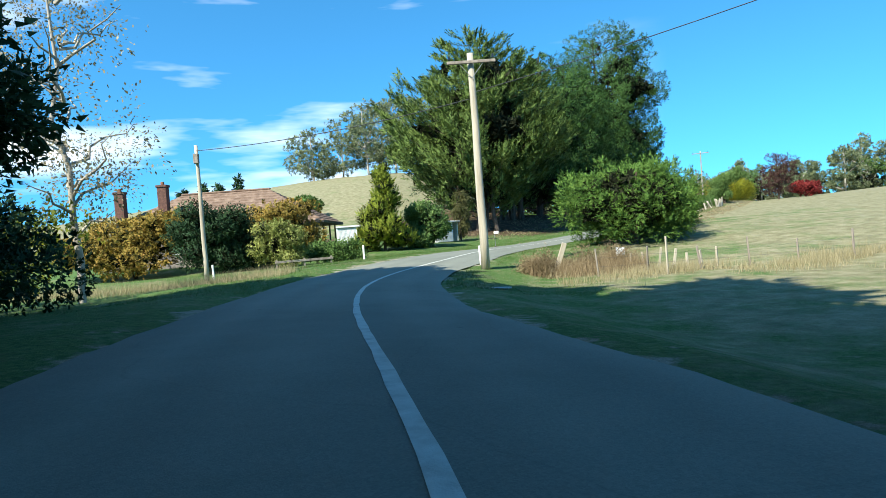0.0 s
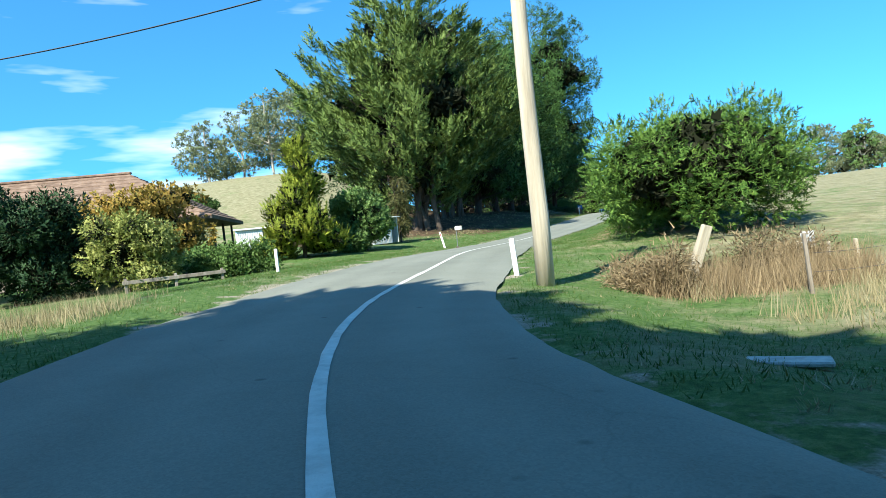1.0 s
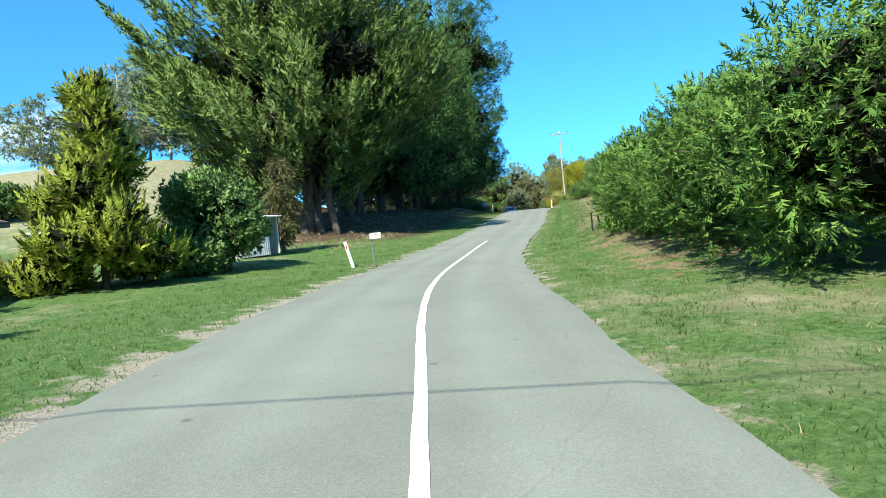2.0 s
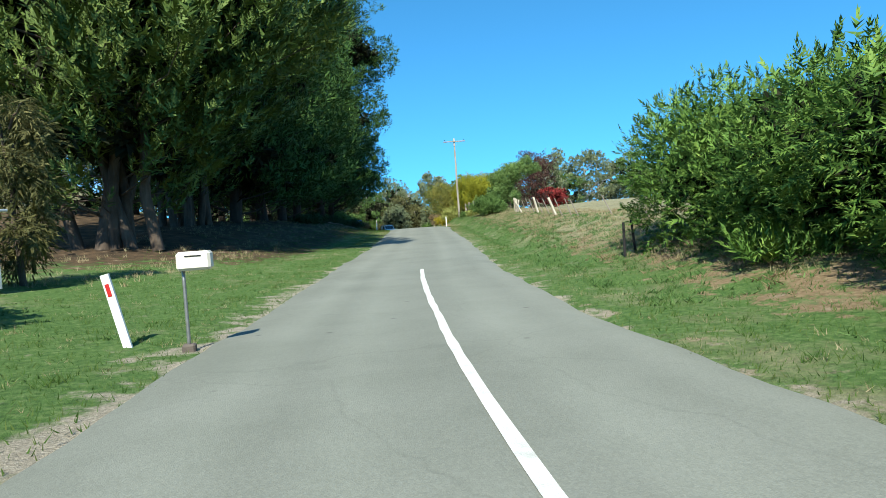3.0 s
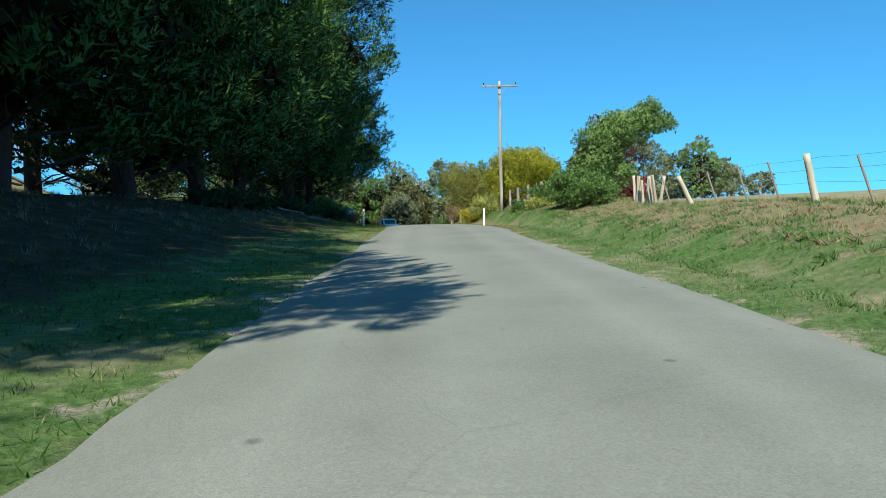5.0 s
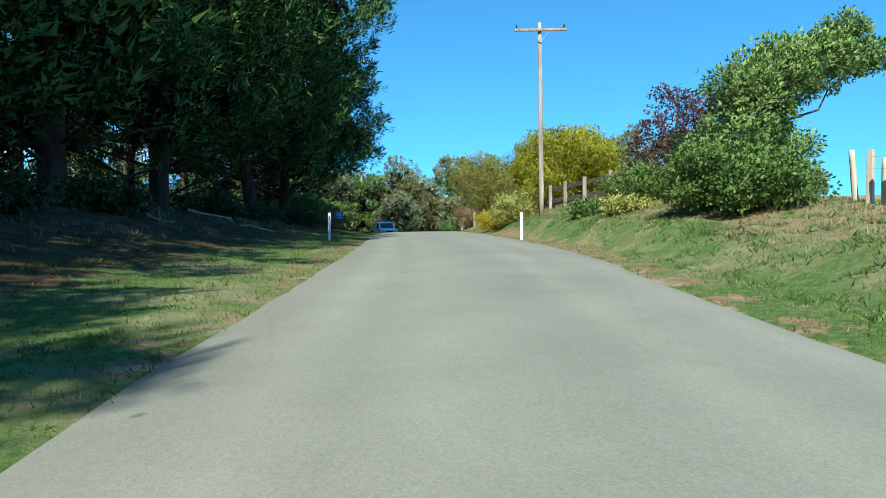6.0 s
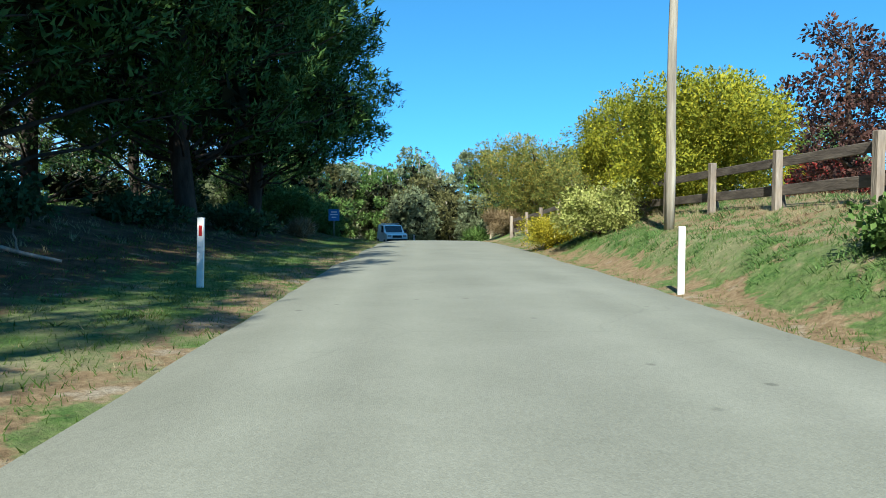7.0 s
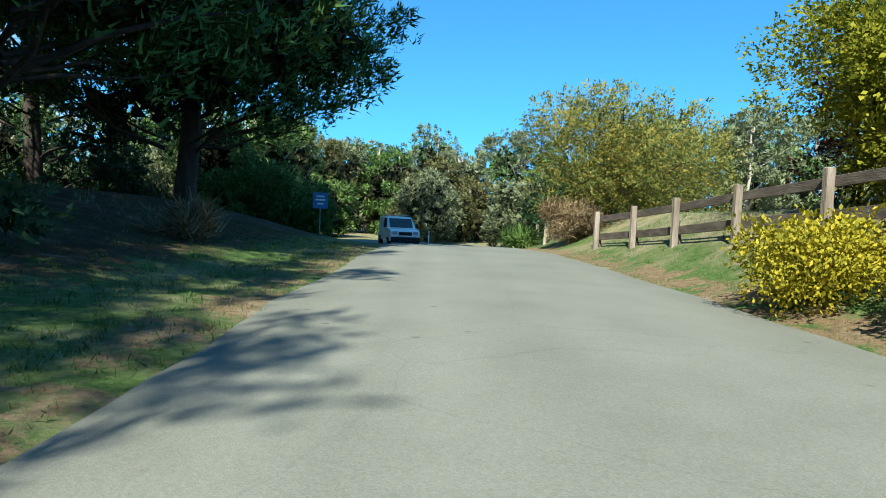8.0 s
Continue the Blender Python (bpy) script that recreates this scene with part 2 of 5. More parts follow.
    c = mixed(mask("gravel", mid, 0.9, 0.35, 0.65), c, gravel)
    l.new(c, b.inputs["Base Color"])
    bp = n.new("ShaderNodeBump")
    bp.inputs["Strength"].default_value, bp.inputs["Distance"].default_value = 0.9, 0.06
    l.new(fine, bp.inputs["Height"])
    l.new(bp.outputs["Normal"], b.inputs["Normal"])
    return m


def asphalt_material():
    m = material("worn_chip_seal", ((0.15, 0.157, 0.127), (0.177, 0.184, 0.151), (0.2, 0.207, 0.172)), scale=0.5, bump=0.22, bump_scale=110, detail=8.0)
    n, l = m.node_tree.nodes, m.node_tree.links
    b = n["Principled BSDF"]
    base = b.inputs["Base Color"].links[0].from_socket
    co = n.new("ShaderNodeTexCoord")
    chips = n.new("ShaderNodeTexVoronoi")
    chips.inputs["Scale"].default_value = 70.0
    l.new(co.outputs["Object"], chips.inputs["Vector"])
    dark = n.new("ShaderNodeMapRange")
    dark.inputs["To Min"].default_value, dark.inputs["To Max"].default_value = 0.87, 1.12
    l.new(chips.outputs["Color"], dark.inputs["Value"])
    a = n.new("ShaderNodeAttribute")
    a.attribute_name = "track"
    worn = n.new("ShaderNodeMath")
    worn.operation = "MULTIPLY_ADD"
    worn.inputs[1].default_value = 0.16
    l.new(a.outputs["Fac"], worn.inputs[0])
    l.new(dark.outputs["Result"], worn.inputs[2])
    x = n.new("ShaderNodeMix")
    x.data_type, x.blend_type = "RGBA", "MULTIPLY"
    x.inputs["Factor"].default_value = 1.0
    l.new(base, x.inputs["A"])
    l.new(worn.outputs["Value"], x.inputs["B"])
    # thin wandering cracks and small tar specks
    bend = n.new("ShaderNodeTexNoise")
    bend.inputs["Scale"].default_value, bend.inputs["Detail"].default_value = 0.9, 5.0
    l.new(co.outputs["Object"], bend.inputs["Vector"])
    shift = n.new("ShaderNodeMix")
    shift.data_type = "VECTOR"
    shift.inputs["Factor"].default_value = 0.35
    l.new(co.outputs["Object"], shift.inputs["A"])
    l.new(bend.outputs["Color"], shift.inputs["B"])
    crack = n.new("ShaderNodeTexVoronoi")
    crack.feature = "DISTANCE_TO_EDGE"
    crack.inputs["Scale"].default_value = 0.42
    l.new(shift.outputs["Result"], crack.inputs["Vector"])
    line = n.new("ShaderNodeMapRange")
    line.inputs["From Max"].default_value = 0.004
    line.inputs["To Min"].default_value = 0.9
    l.new(crack.outputs["Distance"], line.inputs["Value"])
    spots = n.new("ShaderNodeTexVoronoi")
    spots.inputs["Scale"].default_value = 1.3
    l.new(co.outputs["Object"], spots.inputs["Vector"])
    tar = n.new("ShaderNodeMapRange")
    tar.inputs["From Min"].default_value, tar.inputs["From Max"].default_value = 0.03, 0.075
    tar.inputs["To Min"].default_value = 0.6
    l.new(spots.outputs["Distance"], tar.inputs["Value"])
    both = n.new("ShaderNodeMath")
    both.operation = "MULTIPLY"
    l.new(line.outputs["Result"], both.inputs[0])
    l.new(tar.outputs["Result"], both.inputs[1])
    y = n.new("ShaderNodeMix")
    y.data_type, y.blend_type = "RGBA", "MULTIPLY"
    y.inputs["Factor"].default_value = 1.0
    l.new(x.outputs["Result"], y.inputs["A"])
    l.new(both.outputs["Value"], y.inputs["B"])
    l.new(y.outputs["Result"], b.inputs["Base Color"])
    return m


GROUND = ground_material()
ASPHALT = asphalt_material()

# ---- the lie of the land ----
# centre line of the road: x, y, z, width to its left, width to its right, fall to the right
ROAD = np.array([
    (3.6, -45, 2.2, 2.9, 2.5, 0.0), (1.6, -20, 1.5, 2.9, 2.4, 0.0), (0.4, -5, 1.12, 2.9, 2.2, 0.02), (-0.66, 3.7, 0.97, 2.9, 2.1, 0.04), (-1.33, 7.4, 0.88, 2.9, 1.95, 0.05),
    (-1.8, 10.8, 0.78, 2.9, 1.95, 0.05), (-2.22, 15.8, 0.68, 2.9, 1.95, 0.05), (-2.27, 17.8, 0.66, 2.9, 1.9, 0.05), (-2.12, 20.0, 0.66, 2.9, 1.85, 0.05), (-1.55, 23.0, 0.70, 2.9, 1.85, 0.05),
    (-0.3, 27.2, 0.78, 2.9, 2.0, 0.05), (0.98, 31.2, 0.84, 2.85, 2.1, 0.04), (2.42, 35.4, 0.84, 2.8, 2.15, 0.03), (4.54, 40.5, 0.76, 2.75, 2.15, 0.02), (5.75, 43.15, 0.74, 2.7, 2.12, 0.02),
    (7.2, 45.95, 0.72, 2.7, 2.05, 0.01), (8.33, 48.1, 0.73, 2.7, 2.08, 0.0), (10.3, 51.7, 0.77, 2.8, 2.12, 0.0), (11.65, 54.05, 0.80, 2.85, 2.15, 0.0), (13.9, 57.9, 0.88, 2.9, 2.2, 0.0), (17.3, 63.5, 1.06, 2.9, 2.2, 0.0), (22.5, 72.6, 1.38, 2.9, 2.2, 0.0),
    (28.1, 82.6, 1.77, 2.9, 2.2, 0.0), (31.7, 89.1, 1.97, 2.9, 2.6, 0.0), (38.4, 102.5, 2.08, 2.9, 3.15, 0.0), (44.3, 114, 2.1, 2.9, 3.2, 0.0), (50.2, 126, 1.95, 2.9, 3.2, 0.0),
    (54.6, 137, 1.25, 2.9, 3.2, 0.0), (55.5, 148, 1.0, 2.9, 3.2, 0.0), (51, 159, 0.5, 2.9, 3.2, 0.0), (39, 172, 0.0, 2.9, 3.2, 0.0)])


def spline(points, step):
    """Points along a smooth curve through the given ones, about step apart."""
    p = np.vstack([2 * points[0] - points[1], points, 2 * points[-1] - points[-2]])
    out = []
    for i in range(1, len(p) - 2):
        a, b, c, d = p[i - 1:i + 3]
        k = max(2, int(np.linalg.norm((c - b)[:2]) / step))
        for u in np.arange(k) / k:
            out.append(0.5 * (2 * b + (c - a) * u + (2 * a - 5 * b + 4 * c - d) * u * u + (3 * b - a - 3 * c + d) * u ** 3))
    return np.array(out + [p[-2]])


LINE = spline(ROAD, 0.5)
for _ in range(3):      # even out the bends
    LINE[3:-3] = sum(LINE[3 + k:len(LINE) - 3 + k] for k in range(-3, 4)) / 7
TAN = np.gradient(LINE[:, :2], axis=0)
TAN /= np.linalg.norm(TAN, axis=1)[:, None]
SIDE = np.stack([TAN[:, 1], -TAN[:, 0]], 1)     # to the right
ALONG = np.concatenate([[0], np.cumsum(np.linalg.norm(np.diff(LINE[:, :2], axis=0), axis=1))])


def smooth(a, b, v):
    u = np.clip((np.asarray(v, float) - a) / (b - a), 0, 1)
    return u * u * (3 - 2 * u)


def road_place(x, y):
    """For places x, y (arrays): the nearest row of the centre line, and how far to the right of it they lie."""
    x, y = np.atleast_1d(np.asarray(x, float)), np.atleast_1d(np.asarray(y, float))
    row, off = np.empty(len(x), int), np.empty(len(x))
    for i in range(0, len(x), 4000):
        dx, dy = x[i:i + 4000, None] - LINE[None, :, 0], y[i:i + 4000, None] - LINE[None, :, 1]
        near = dx * dx + dy * dy
        k = near.argmin(1)
        r = np.arange(len(k))
        row[i:i + 4000] = k
        cross = dx[r, k] * SIDE[k, 0] + dy[r, k] * SIDE[k, 1]
        off[i:i + 4000] = np.sign(cross) * np.sqrt(near[r, k])
    return row, off


def wave(x, y, size, seed=0.0):
    """A cheap smooth unevenness between -1 and 1."""
    return (np.sin(x / size * 1.3 + seed) * np.cos(y / size * 1.1 + 2 * seed) + 0.6 * np.sin((x * 0.6 - y) / size * 2.3 + 3 * seed) + 0.4 * np.cos((x + 0.7 * y) / size * 4.1 + seed)) / 2


def ground_z(x, y):
    x, y = np.atleast_1d(np.asarray(x, float)), np.atleast_1d(np.asarray(y, float))
    row, off = road_place(x, y)
    zr, wl_, wr_, fall = LINE[row, 2], LINE[row, 3], LINE[row, 4], LINE[row, 5]
    rise = np.maximum(0, 0.6 * x + 0.8 * y - 22)
    right = 0.05 + 0.35 * smooth(21, 34, y) + 0.45 * smooth(80, 90, y) * (1 - smooth(106, 118, y)) * (1 - smooth(9, 14, off)) + 5.0 * (1 - np.exp(-rise * 0.01)) + 0.9 * smooth(12, 45, off) * smooth(40, 80, y) - 0.02 * np.maximum(0, rise - 150)
    left_near = zr - 0.2 + 0.8 * smooth(36, 50, y) + 0.9 * smooth(58, 80, y) * smooth(-30, 5, x)
    hill = 14.2 * smooth(58, 160, y - 0.25 * x) * (1 - smooth(-22, 12, x - 0.1 * y)) * (1 - 0.45 * smooth(-14, -80, x))
    left = left_near + hill
    far = smooth(112, 130, y - 0.2 * x) * smooth(10, 40, x)
    right = right * (1 - far) + 0.6 * far
    side = np.where(off > 0, right, left)
    early = smooth(34, 24, y)
    cut = smooth(50, 58, y) * (1 - smooth(98, 110, y))
    steep = 0.5 * smooth(3.5, 4.8, off) + 0.5 * smooth(4.4, 8.2, off)
    blend = np.where(off > 0, smooth(3.4 - 1.2 * early, 8.0 - 2.5 * early, off) * (1 - cut) + steep * cut, smooth(3.4, 13.0, -off))
    z = (zr - fall * np.clip(off, -4, 4)) * (1 - blend) + side * blend
    # far from the road, one land for both sides
    away = smooth(120, 260, np.abs(off))
    z = z * (1 - away) + (6 + 4 * wave(x, y, 160.0, 1.3)) * away
    inside = np.where(off > 0, off < wr_ - 0.12, -off < wl_ - 0.12)
    rough = smooth(0.0, 1.0, np.where(off > 0, off - wr_, -off - wl_))
    z = z + rough * (0.035 * wave(x, y, 0.9) + 0.09 * wave(x, y, 5.0, 0.7) * smooth(2, 9, np.abs(off)))
    edge = np.where(off > 0, off - wr_, -off - wl_)
    z = z - np.where(inside, 0.12, 0.05 * (1 - smooth(0.15, 1.0, edge))) - 0.015
    return z


def gz(x, y):
    return float(ground_z([x], [y])[0])


def mesh_of(name, verts, faces, mat, smooth_shade=False):
    me = bpy.data.meshes.new(name)
    verts, faces = np.asarray(verts, np.float32), np.asarray(faces, np.int32)
    k = faces.shape[1]
    me.vertices.add(len(verts))
    me.vertices.foreach_set("co", verts.ravel())
    me.loops.add(faces.size)
    me.loops.foreach_set("vertex_index", faces.ravel())
    me.polygons.add(len(faces))
    me.polygons.foreach_set("loop_start", np.arange(0, faces.size, k, dtype=np.int32))
    me.polygons.foreach_set("loop_total", np.full(len(faces), k, np.int32))
    me.polygons.foreach_set("use_smooth", np.full(len(faces), smooth_shade))
    me.update(calc_edges=True)
    me.materials.append(mat)
    return me


def rounded_leaves(v, f, out, share=0.6, front=None):
    """Turns leaves outwards and blends their shading normals with the direction in which the crown bulges."""
    k = f.shape[1]
    v = v.reshape(-1, k, 3)
    face = unit(np.cross(v[:, 1] - v[:, 0], v[:, 2] - v[:, 0]))
    back = (face * (out if front is None else np.asarray(front))).sum(1) < 0
    v[back] = v[back][:, ::-1]
    face[back] *= -1
    normal = unit(unit(out) * share + face * (1 - share))
    return v.reshape(-1, 3), f, np.repeat(normal, k, 0)


def with_normals(me, normals):
    me.polygons.foreach_set("use_smooth", np.ones(len(me.polygons), bool))
    a = me.attributes.new("custom_normal", "FLOAT_VECTOR", "POINT")
    a.data.foreach_set("vector", np.asarray(normals, np.float32).ravel())
    me.update()
    return me


def set_attribute(me, name, values):
    a = me.attributes.new(name, "FLOAT", "POINT")
    a.data.foreach_set("value", np.asarray(values, np.float32))


def part(name, me, parent, label=""):
    ob = new(name, me)
    ob.parent = parent
    return tagged(ob, label=label)


def thing(name, x, y, z=None, turn=0.0, label="", category="", group="", kind=""):
    ob = new(name)
    ob.empty_display_size = 0.2
    ob.matrix_world = pose(x, y, gz(x, y) if z is None else z, 0, 0, turn)
    return tagged(ob, label, category, group, kind)


def spaced(lo, hi, fine_lo, fine_hi, fine, ratio=1.12):
    mid = np.arange(fine_lo, fine_hi + 1e-6, fine)
    out, step, v = [], fine, fine_hi
    while v < hi:
        step *= ratio
        v += step
        out.append(v)
    back, step, v = [], fine, fine_lo
    while v > lo:
        step *= ratio
        v -= step
        back.append(v)
    return np.concatenate([back[::-1], mid, out])


def build_ground():
    gx, gy = spaced(-1500, 1800, -12, 54, 0.66), spaced(-1200, 2000, -4, 122, 0.7)
    X, Y = np.meshgrid(gx, gy)
    x, y = X.ravel(), Y.ravel()
    z = ground_z(x, y)
    nx, ny = len(gx), len(gy)
    i = (np.arange(ny - 1)[:, None] * nx + np.arange(nx - 1)).ravel()
    me = mesh_of("ground", np.stack([x, y, z], 1), np.stack([i, i + 1, i + 1 + nx, i + nx], 1), GROUND, True)
    row, off = road_place(x, y)
    edge = np.where(off > 0, off - LINE[row, 4], -off - LINE[row, 3])
    late = smooth(70, 92, y)
    set_attribute(me, "gravel", np.clip(0.75 - np.abs(edge) * np.where((off < 0) & (y > 25) & (y < 55), 0.9, 2.0), 0, 1) * np.where((off < 0) & (y > 25) & (y < 55), 1.1, 0.95) * (1 - 0.6 * late))
    set_attribute(me, "soil", np.clip(0.66 - np.abs(edge - 0.1 - 0.3 * late) * (1.1 - 0.35 * late), 0, 1) * (0.62 + 0.75 * late) * np.where(off < 0, 0.78, 1.0) + 0.55 * smooth(3.2, 5, off) * (1 - smooth(8, 10, off)) * smooth(31, 37, y) * (1 - smooth(50, 60, y)) + 0.52 * smooth(3.6, 6, off) * (1 - smooth(9, 11, off)) * smooth(56, 66, y) * (1 - smooth(108, 118, y)))
    # litter below the pines, spread wide to darken the ground they shade
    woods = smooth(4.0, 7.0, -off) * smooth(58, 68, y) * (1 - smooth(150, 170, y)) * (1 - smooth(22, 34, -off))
    set_attribute(me, "shaded_litter", woods)
    dry = np.where(off > 0, 0.36 + 0.2 * smooth(3.5, 8, off) * (1 - 0.75 * smooth(50, 60, y)) + 0.3 * smooth(8, 26, off) + 0.04 * late + 0.55 * smooth(4.2, 6.2, off) * smooth(46, 54, y) * (1 - 0.5 * late), 0.26 + 0.14 * late + smooth(12, 40, -off) * smooth(55, 90, y) * 0.42)
    dry = dry + 0.15 * smooth(2, 12, off) * (1 - smooth(10, 26, y))
    set_attribute(me, "dry", np.clip(dry, 0, 1))
    ob = new("ground", me)
    return tagged(ob, "green verges and dry tan pasture rising beside the road", "ground", kind="structure")


def build_road():
    across = np.linspace(-1, 1, 13)
    rows, verts, track = len(LINE), [], []
    rng = np.random.default_rng(5)
    ragged_l = np.convolve(rng.normal(0, 0.085, rows + 8), np.ones(5) / 5, "same")[4:-4]
    ragged_r = np.convolve(rng.normal(0, 0.085, rows + 8), np.ones(5) / 5, "same")[4:-4]
    for i in range(rows):
        for a in across:
            w = (LINE[i, 3] + ragged_l[i]) if a < 0 else (LINE[i, 4] + ragged_r[i])
            o = a * w
            drop = 0.05 if abs(a) > 0.99 else 0.0
            verts.append((LINE[i, 0] + SIDE[i, 0] * o, LINE[i, 1] + SIDE[i, 1] * o, LINE[i, 2] + 0.02 - 0.008 * abs(o) - LINE[i, 5] * o - drop))
            track.append(math.exp(-((abs(abs(o) - 1.35) - 0.55) / 0.3) ** 2))
    k = len(across)
    i = (np.arange(rows - 1)[:, None] * k + np.arange(k - 1)).ravel()
    me = mesh_of("road", verts, np.stack([i, i + 1, i + 1 + k, i + k], 1), ASPHALT, True)
    set_attribute(me, "track", track)
    road = tagged(new("road", me), "worn grey chip-seal country road with ragged edges", "road", kind="structure")
    # the painted centre line, which ends past the bend and wanders a little from the road's middle
    keep = [i for i in range(rows) if LINE[i, 1] < 54.3]
    drift = np.interp(LINE[:, 1], (0, 7, 11, 16, 20.5, 23.5, 26, 29, 33, 36, 40, 45, 53), (0.0, -0.05, -0.1, -0.14, -0.2, -0.12, 0.05, 0.15, 0.03, -0.02, -0.02, 0.08, -0.02))
    mid = LINE[:, :2] + SIDE * drift[:, None]
    for _ in range(6):
        mid[2:-2] = sum(mid[2 + k:len(mid) - 2 + k] for k in range(-2, 3)) / 5
    frayed = rng.normal(0, 0.006, (rows, 2))
    verts = []
    for i in keep:
        o0 = (mid[i] - LINE[i, :2]) @ SIDE[i]
        for o in (o0 - 0.054 + frayed[i, 0], o0 + 0.054 + frayed[i, 1]):
            verts.append((LINE[i, 0] + SIDE[i, 0] * o, LINE[i, 1] + SIDE[i, 1] * o, LINE[i, 2] + 0.027 - 0.008 * abs(o) - LINE[i, 5] * o))
    i = np.arange(len(keep) - 1) * 2
    me = mesh_of("centre_line", verts, np.stack([i, i + 1, i + 3, i + 2], 1), LINEPAINT)
    part("centre_line", me, road, "worn white painted centre line")


# ---- plants ----
def unit(v):
    return v / np.maximum(1e-6, np.linalg.norm(v, axis=-1, keepdims=True))


def fans(rng, centres, dirs, length, spread, k, leaf, width):
    """Flat feathery fronds: narrow scales in two ranks along a twig that curls up at its tip."""
    n = len(centres)
    d = unit(dirs)
    flat = rng.normal(size=(n, 3)) * 0.55 + np.array([0, 0, 1.0])
    b = unit(np.cross(d, flat))
    up = unit(np.cross(b, d))
    size = rng.uniform(0.6, 1.4, (n, 1))
    c, d, b, up, size = (np.repeat(q, k, 0) for q in (centres, d, b, up, size))
    j = np.tile(np.arange(k), n)[:, None]
    u = (j + rng.random((n * k, 1)) * 0.8) / k
    s = np.where(j % 2 == 0, -1.0, 1.0)
    p = c + d * u * length * size + up * (0.22 * length * size * u * u + rng.normal(0, 0.025, (n * k, 1)) * length)
    ld = unit(d * (0.55 + 0.9 * u) + b * s * (spread / length) * 2.2 * (1.15 - u) + up * 0.12 + rng.normal(size=(n * k, 3)) * 0.2)
    w = size * rng.uniform(0.7, 1.25, (n * k, 1))
    sd = unit(np.cross(ld, up + rng.normal(size=(n * k, 3)) * 0.35))
    v = np.stack([p - sd * width * w * 0.5, p + ld * leaf * w * (1.2 - 0.6 * u), p + sd * width * w * 0.5], 1)
    return v.reshape(-1, 3), np.arange(len(v) * 3).reshape(-1, 3)


def sprays(rng, centres, dirs, length, spread, k, leaf, width, fold=0.6, needle=False):
    """Diamond-shaped leaves along short twigs: returns vertices and faces."""
    n = len(centres)
    c, d = np.repeat(centres, k, 0), np.repeat(unit(dirs), k, 0)
    size = np.repeat(rng.uniform(0.6, 1.35, n), k)[:, None]
    u = rng.random((n * k, 1))
    lat = rng.normal(size=(n * k, 3))
    lat = unit(lat - (lat * d).sum(1, keepdims=True) * d)
    p = c + d * u * length * size + lat * spread * size * (1.05 - 0.75 * u) * rng.random((n * k, 1))
    ld = unit(d * 0.9 + lat * fold + rng.normal(size=(n * k, 3)) * 0.35)
    sd = unit(np.cross(ld, rng.normal(size=(n * k, 3))))
    s = size * rng.uniform(0.6, 1.3, (n * k, 1))
    if needle:
        v = np.stack([p - sd * width * s * 0.5, p + ld * leaf * s, p + sd * width * s * 0.5], 1)
        return v.reshape(-1, 3), np.arange(len(v) * 3).reshape(-1, 3)
    v = np.stack([p, p + ld * leaf * s * 0.5 + sd * width * s * 0.5, p + ld * leaf * s, p + ld * leaf * s * 0.45 - sd * width * s * 0.5], 1)
    return v.reshape(-1, 3), np.arange(len(v) * 4).reshape(-1, 4)


def tube(points, radii, sides=7):
    """A tapering limb through the points: vertices and quads."""
    p, r = np.asarray(points, float), np.asarray(radii, float)
    t = unit(np.gradient(p, axis=0))
    ref = np.where(np.abs(t[:, 2:3]) > 0.9, np.array([[1.0, 0, 0]]), np.array([[0, 0, 1.0]]))
    a = unit(np.cross(t, ref))
    b = np.cross(t, a)
    an = np.arange(sides) * 2 * np.pi / sides
    v = p[:, None] + r[:, None, None] * (a[:, None] * np.cos(an)[None, :, None] + b[:, None] * np.sin(an)[None, :, None])
    f = []
    for i in range(len(p) - 1):
        for j in range(sides):
            f.append((i * sides + j, i * sides + (j + 1) % sides, (i + 1) * sides + (j + 1) % sides, (i + 1) * sides + j))
    return v.reshape(-1, 3), np.array(f)


def joined(pieces):
    vs, fs, k = [], [], 0
    for v, f in pieces:
        vs.append(v)
        fs.append(f + k)
        k += len(v)
    return np.concatenate(vs), np.concatenate(fs)


def bent(rng, a, b, n=6, wob=0.06):
    a, b = np.asarray(a, float), np.asarray(b, float)
    u = np.linspace(0, 1, n)[:, None]
    d = np.linalg.norm(b - a)
    off = rng.normal(0, wob * d, (n, 3)) * np.sin(u * np.pi)
    return a + (b - a) * u + off


def crown_points(rng, lobes, n, shell):
    """Places and outward directions in the shells of ellipsoid lobes (x, y, z, rx, ry, rz)."""
    lobes = np.asarray(lobes, float)
    area = lobes[:, 3] * lobes[:, 5] + lobes[:, 4] * lobes[:, 5]
    which = rng.choice(len(lobes), n, p=area / area.sum())
    d = unit(rng.normal(size=(n, 3)))
    depth = 1 - shell * rng.random((n, 1)) ** 1.6
    p = lobes[which, :3] + d * lobes[which, 3:] * depth
    return p, unit(d / lobes[which, 3:] * lobes[which, 3:].mean(1, keepdims=True))


def bough_set(rng, height, low, radius, n, shape, rise=0.35, pad=0.26):
    """Boughs of a conifer, each from the trunk up and out to the skin of the crown: root, tip and half width of its foliage."""
    out = []
    for i in range(n):
        u = (i + rng.random()) / n
        a = i * 2.39996 + rng.normal(0, 0.3)
        r = radius * shape(u) * rng.uniform(0.7, 1.1)
        z1 = low + (height - low) * u
        z0 = max(0.6, z1 - r * rise * rng.uniform(0.6, 1.4))
        out.append(((0.1 * r * math.cos(a), 0.1 * r * math.sin(a), z0), (r * math.cos(a), r * math.sin(a), z1), max(0.55, r * pad * rng.uniform(0.7, 1.3))))
    return out


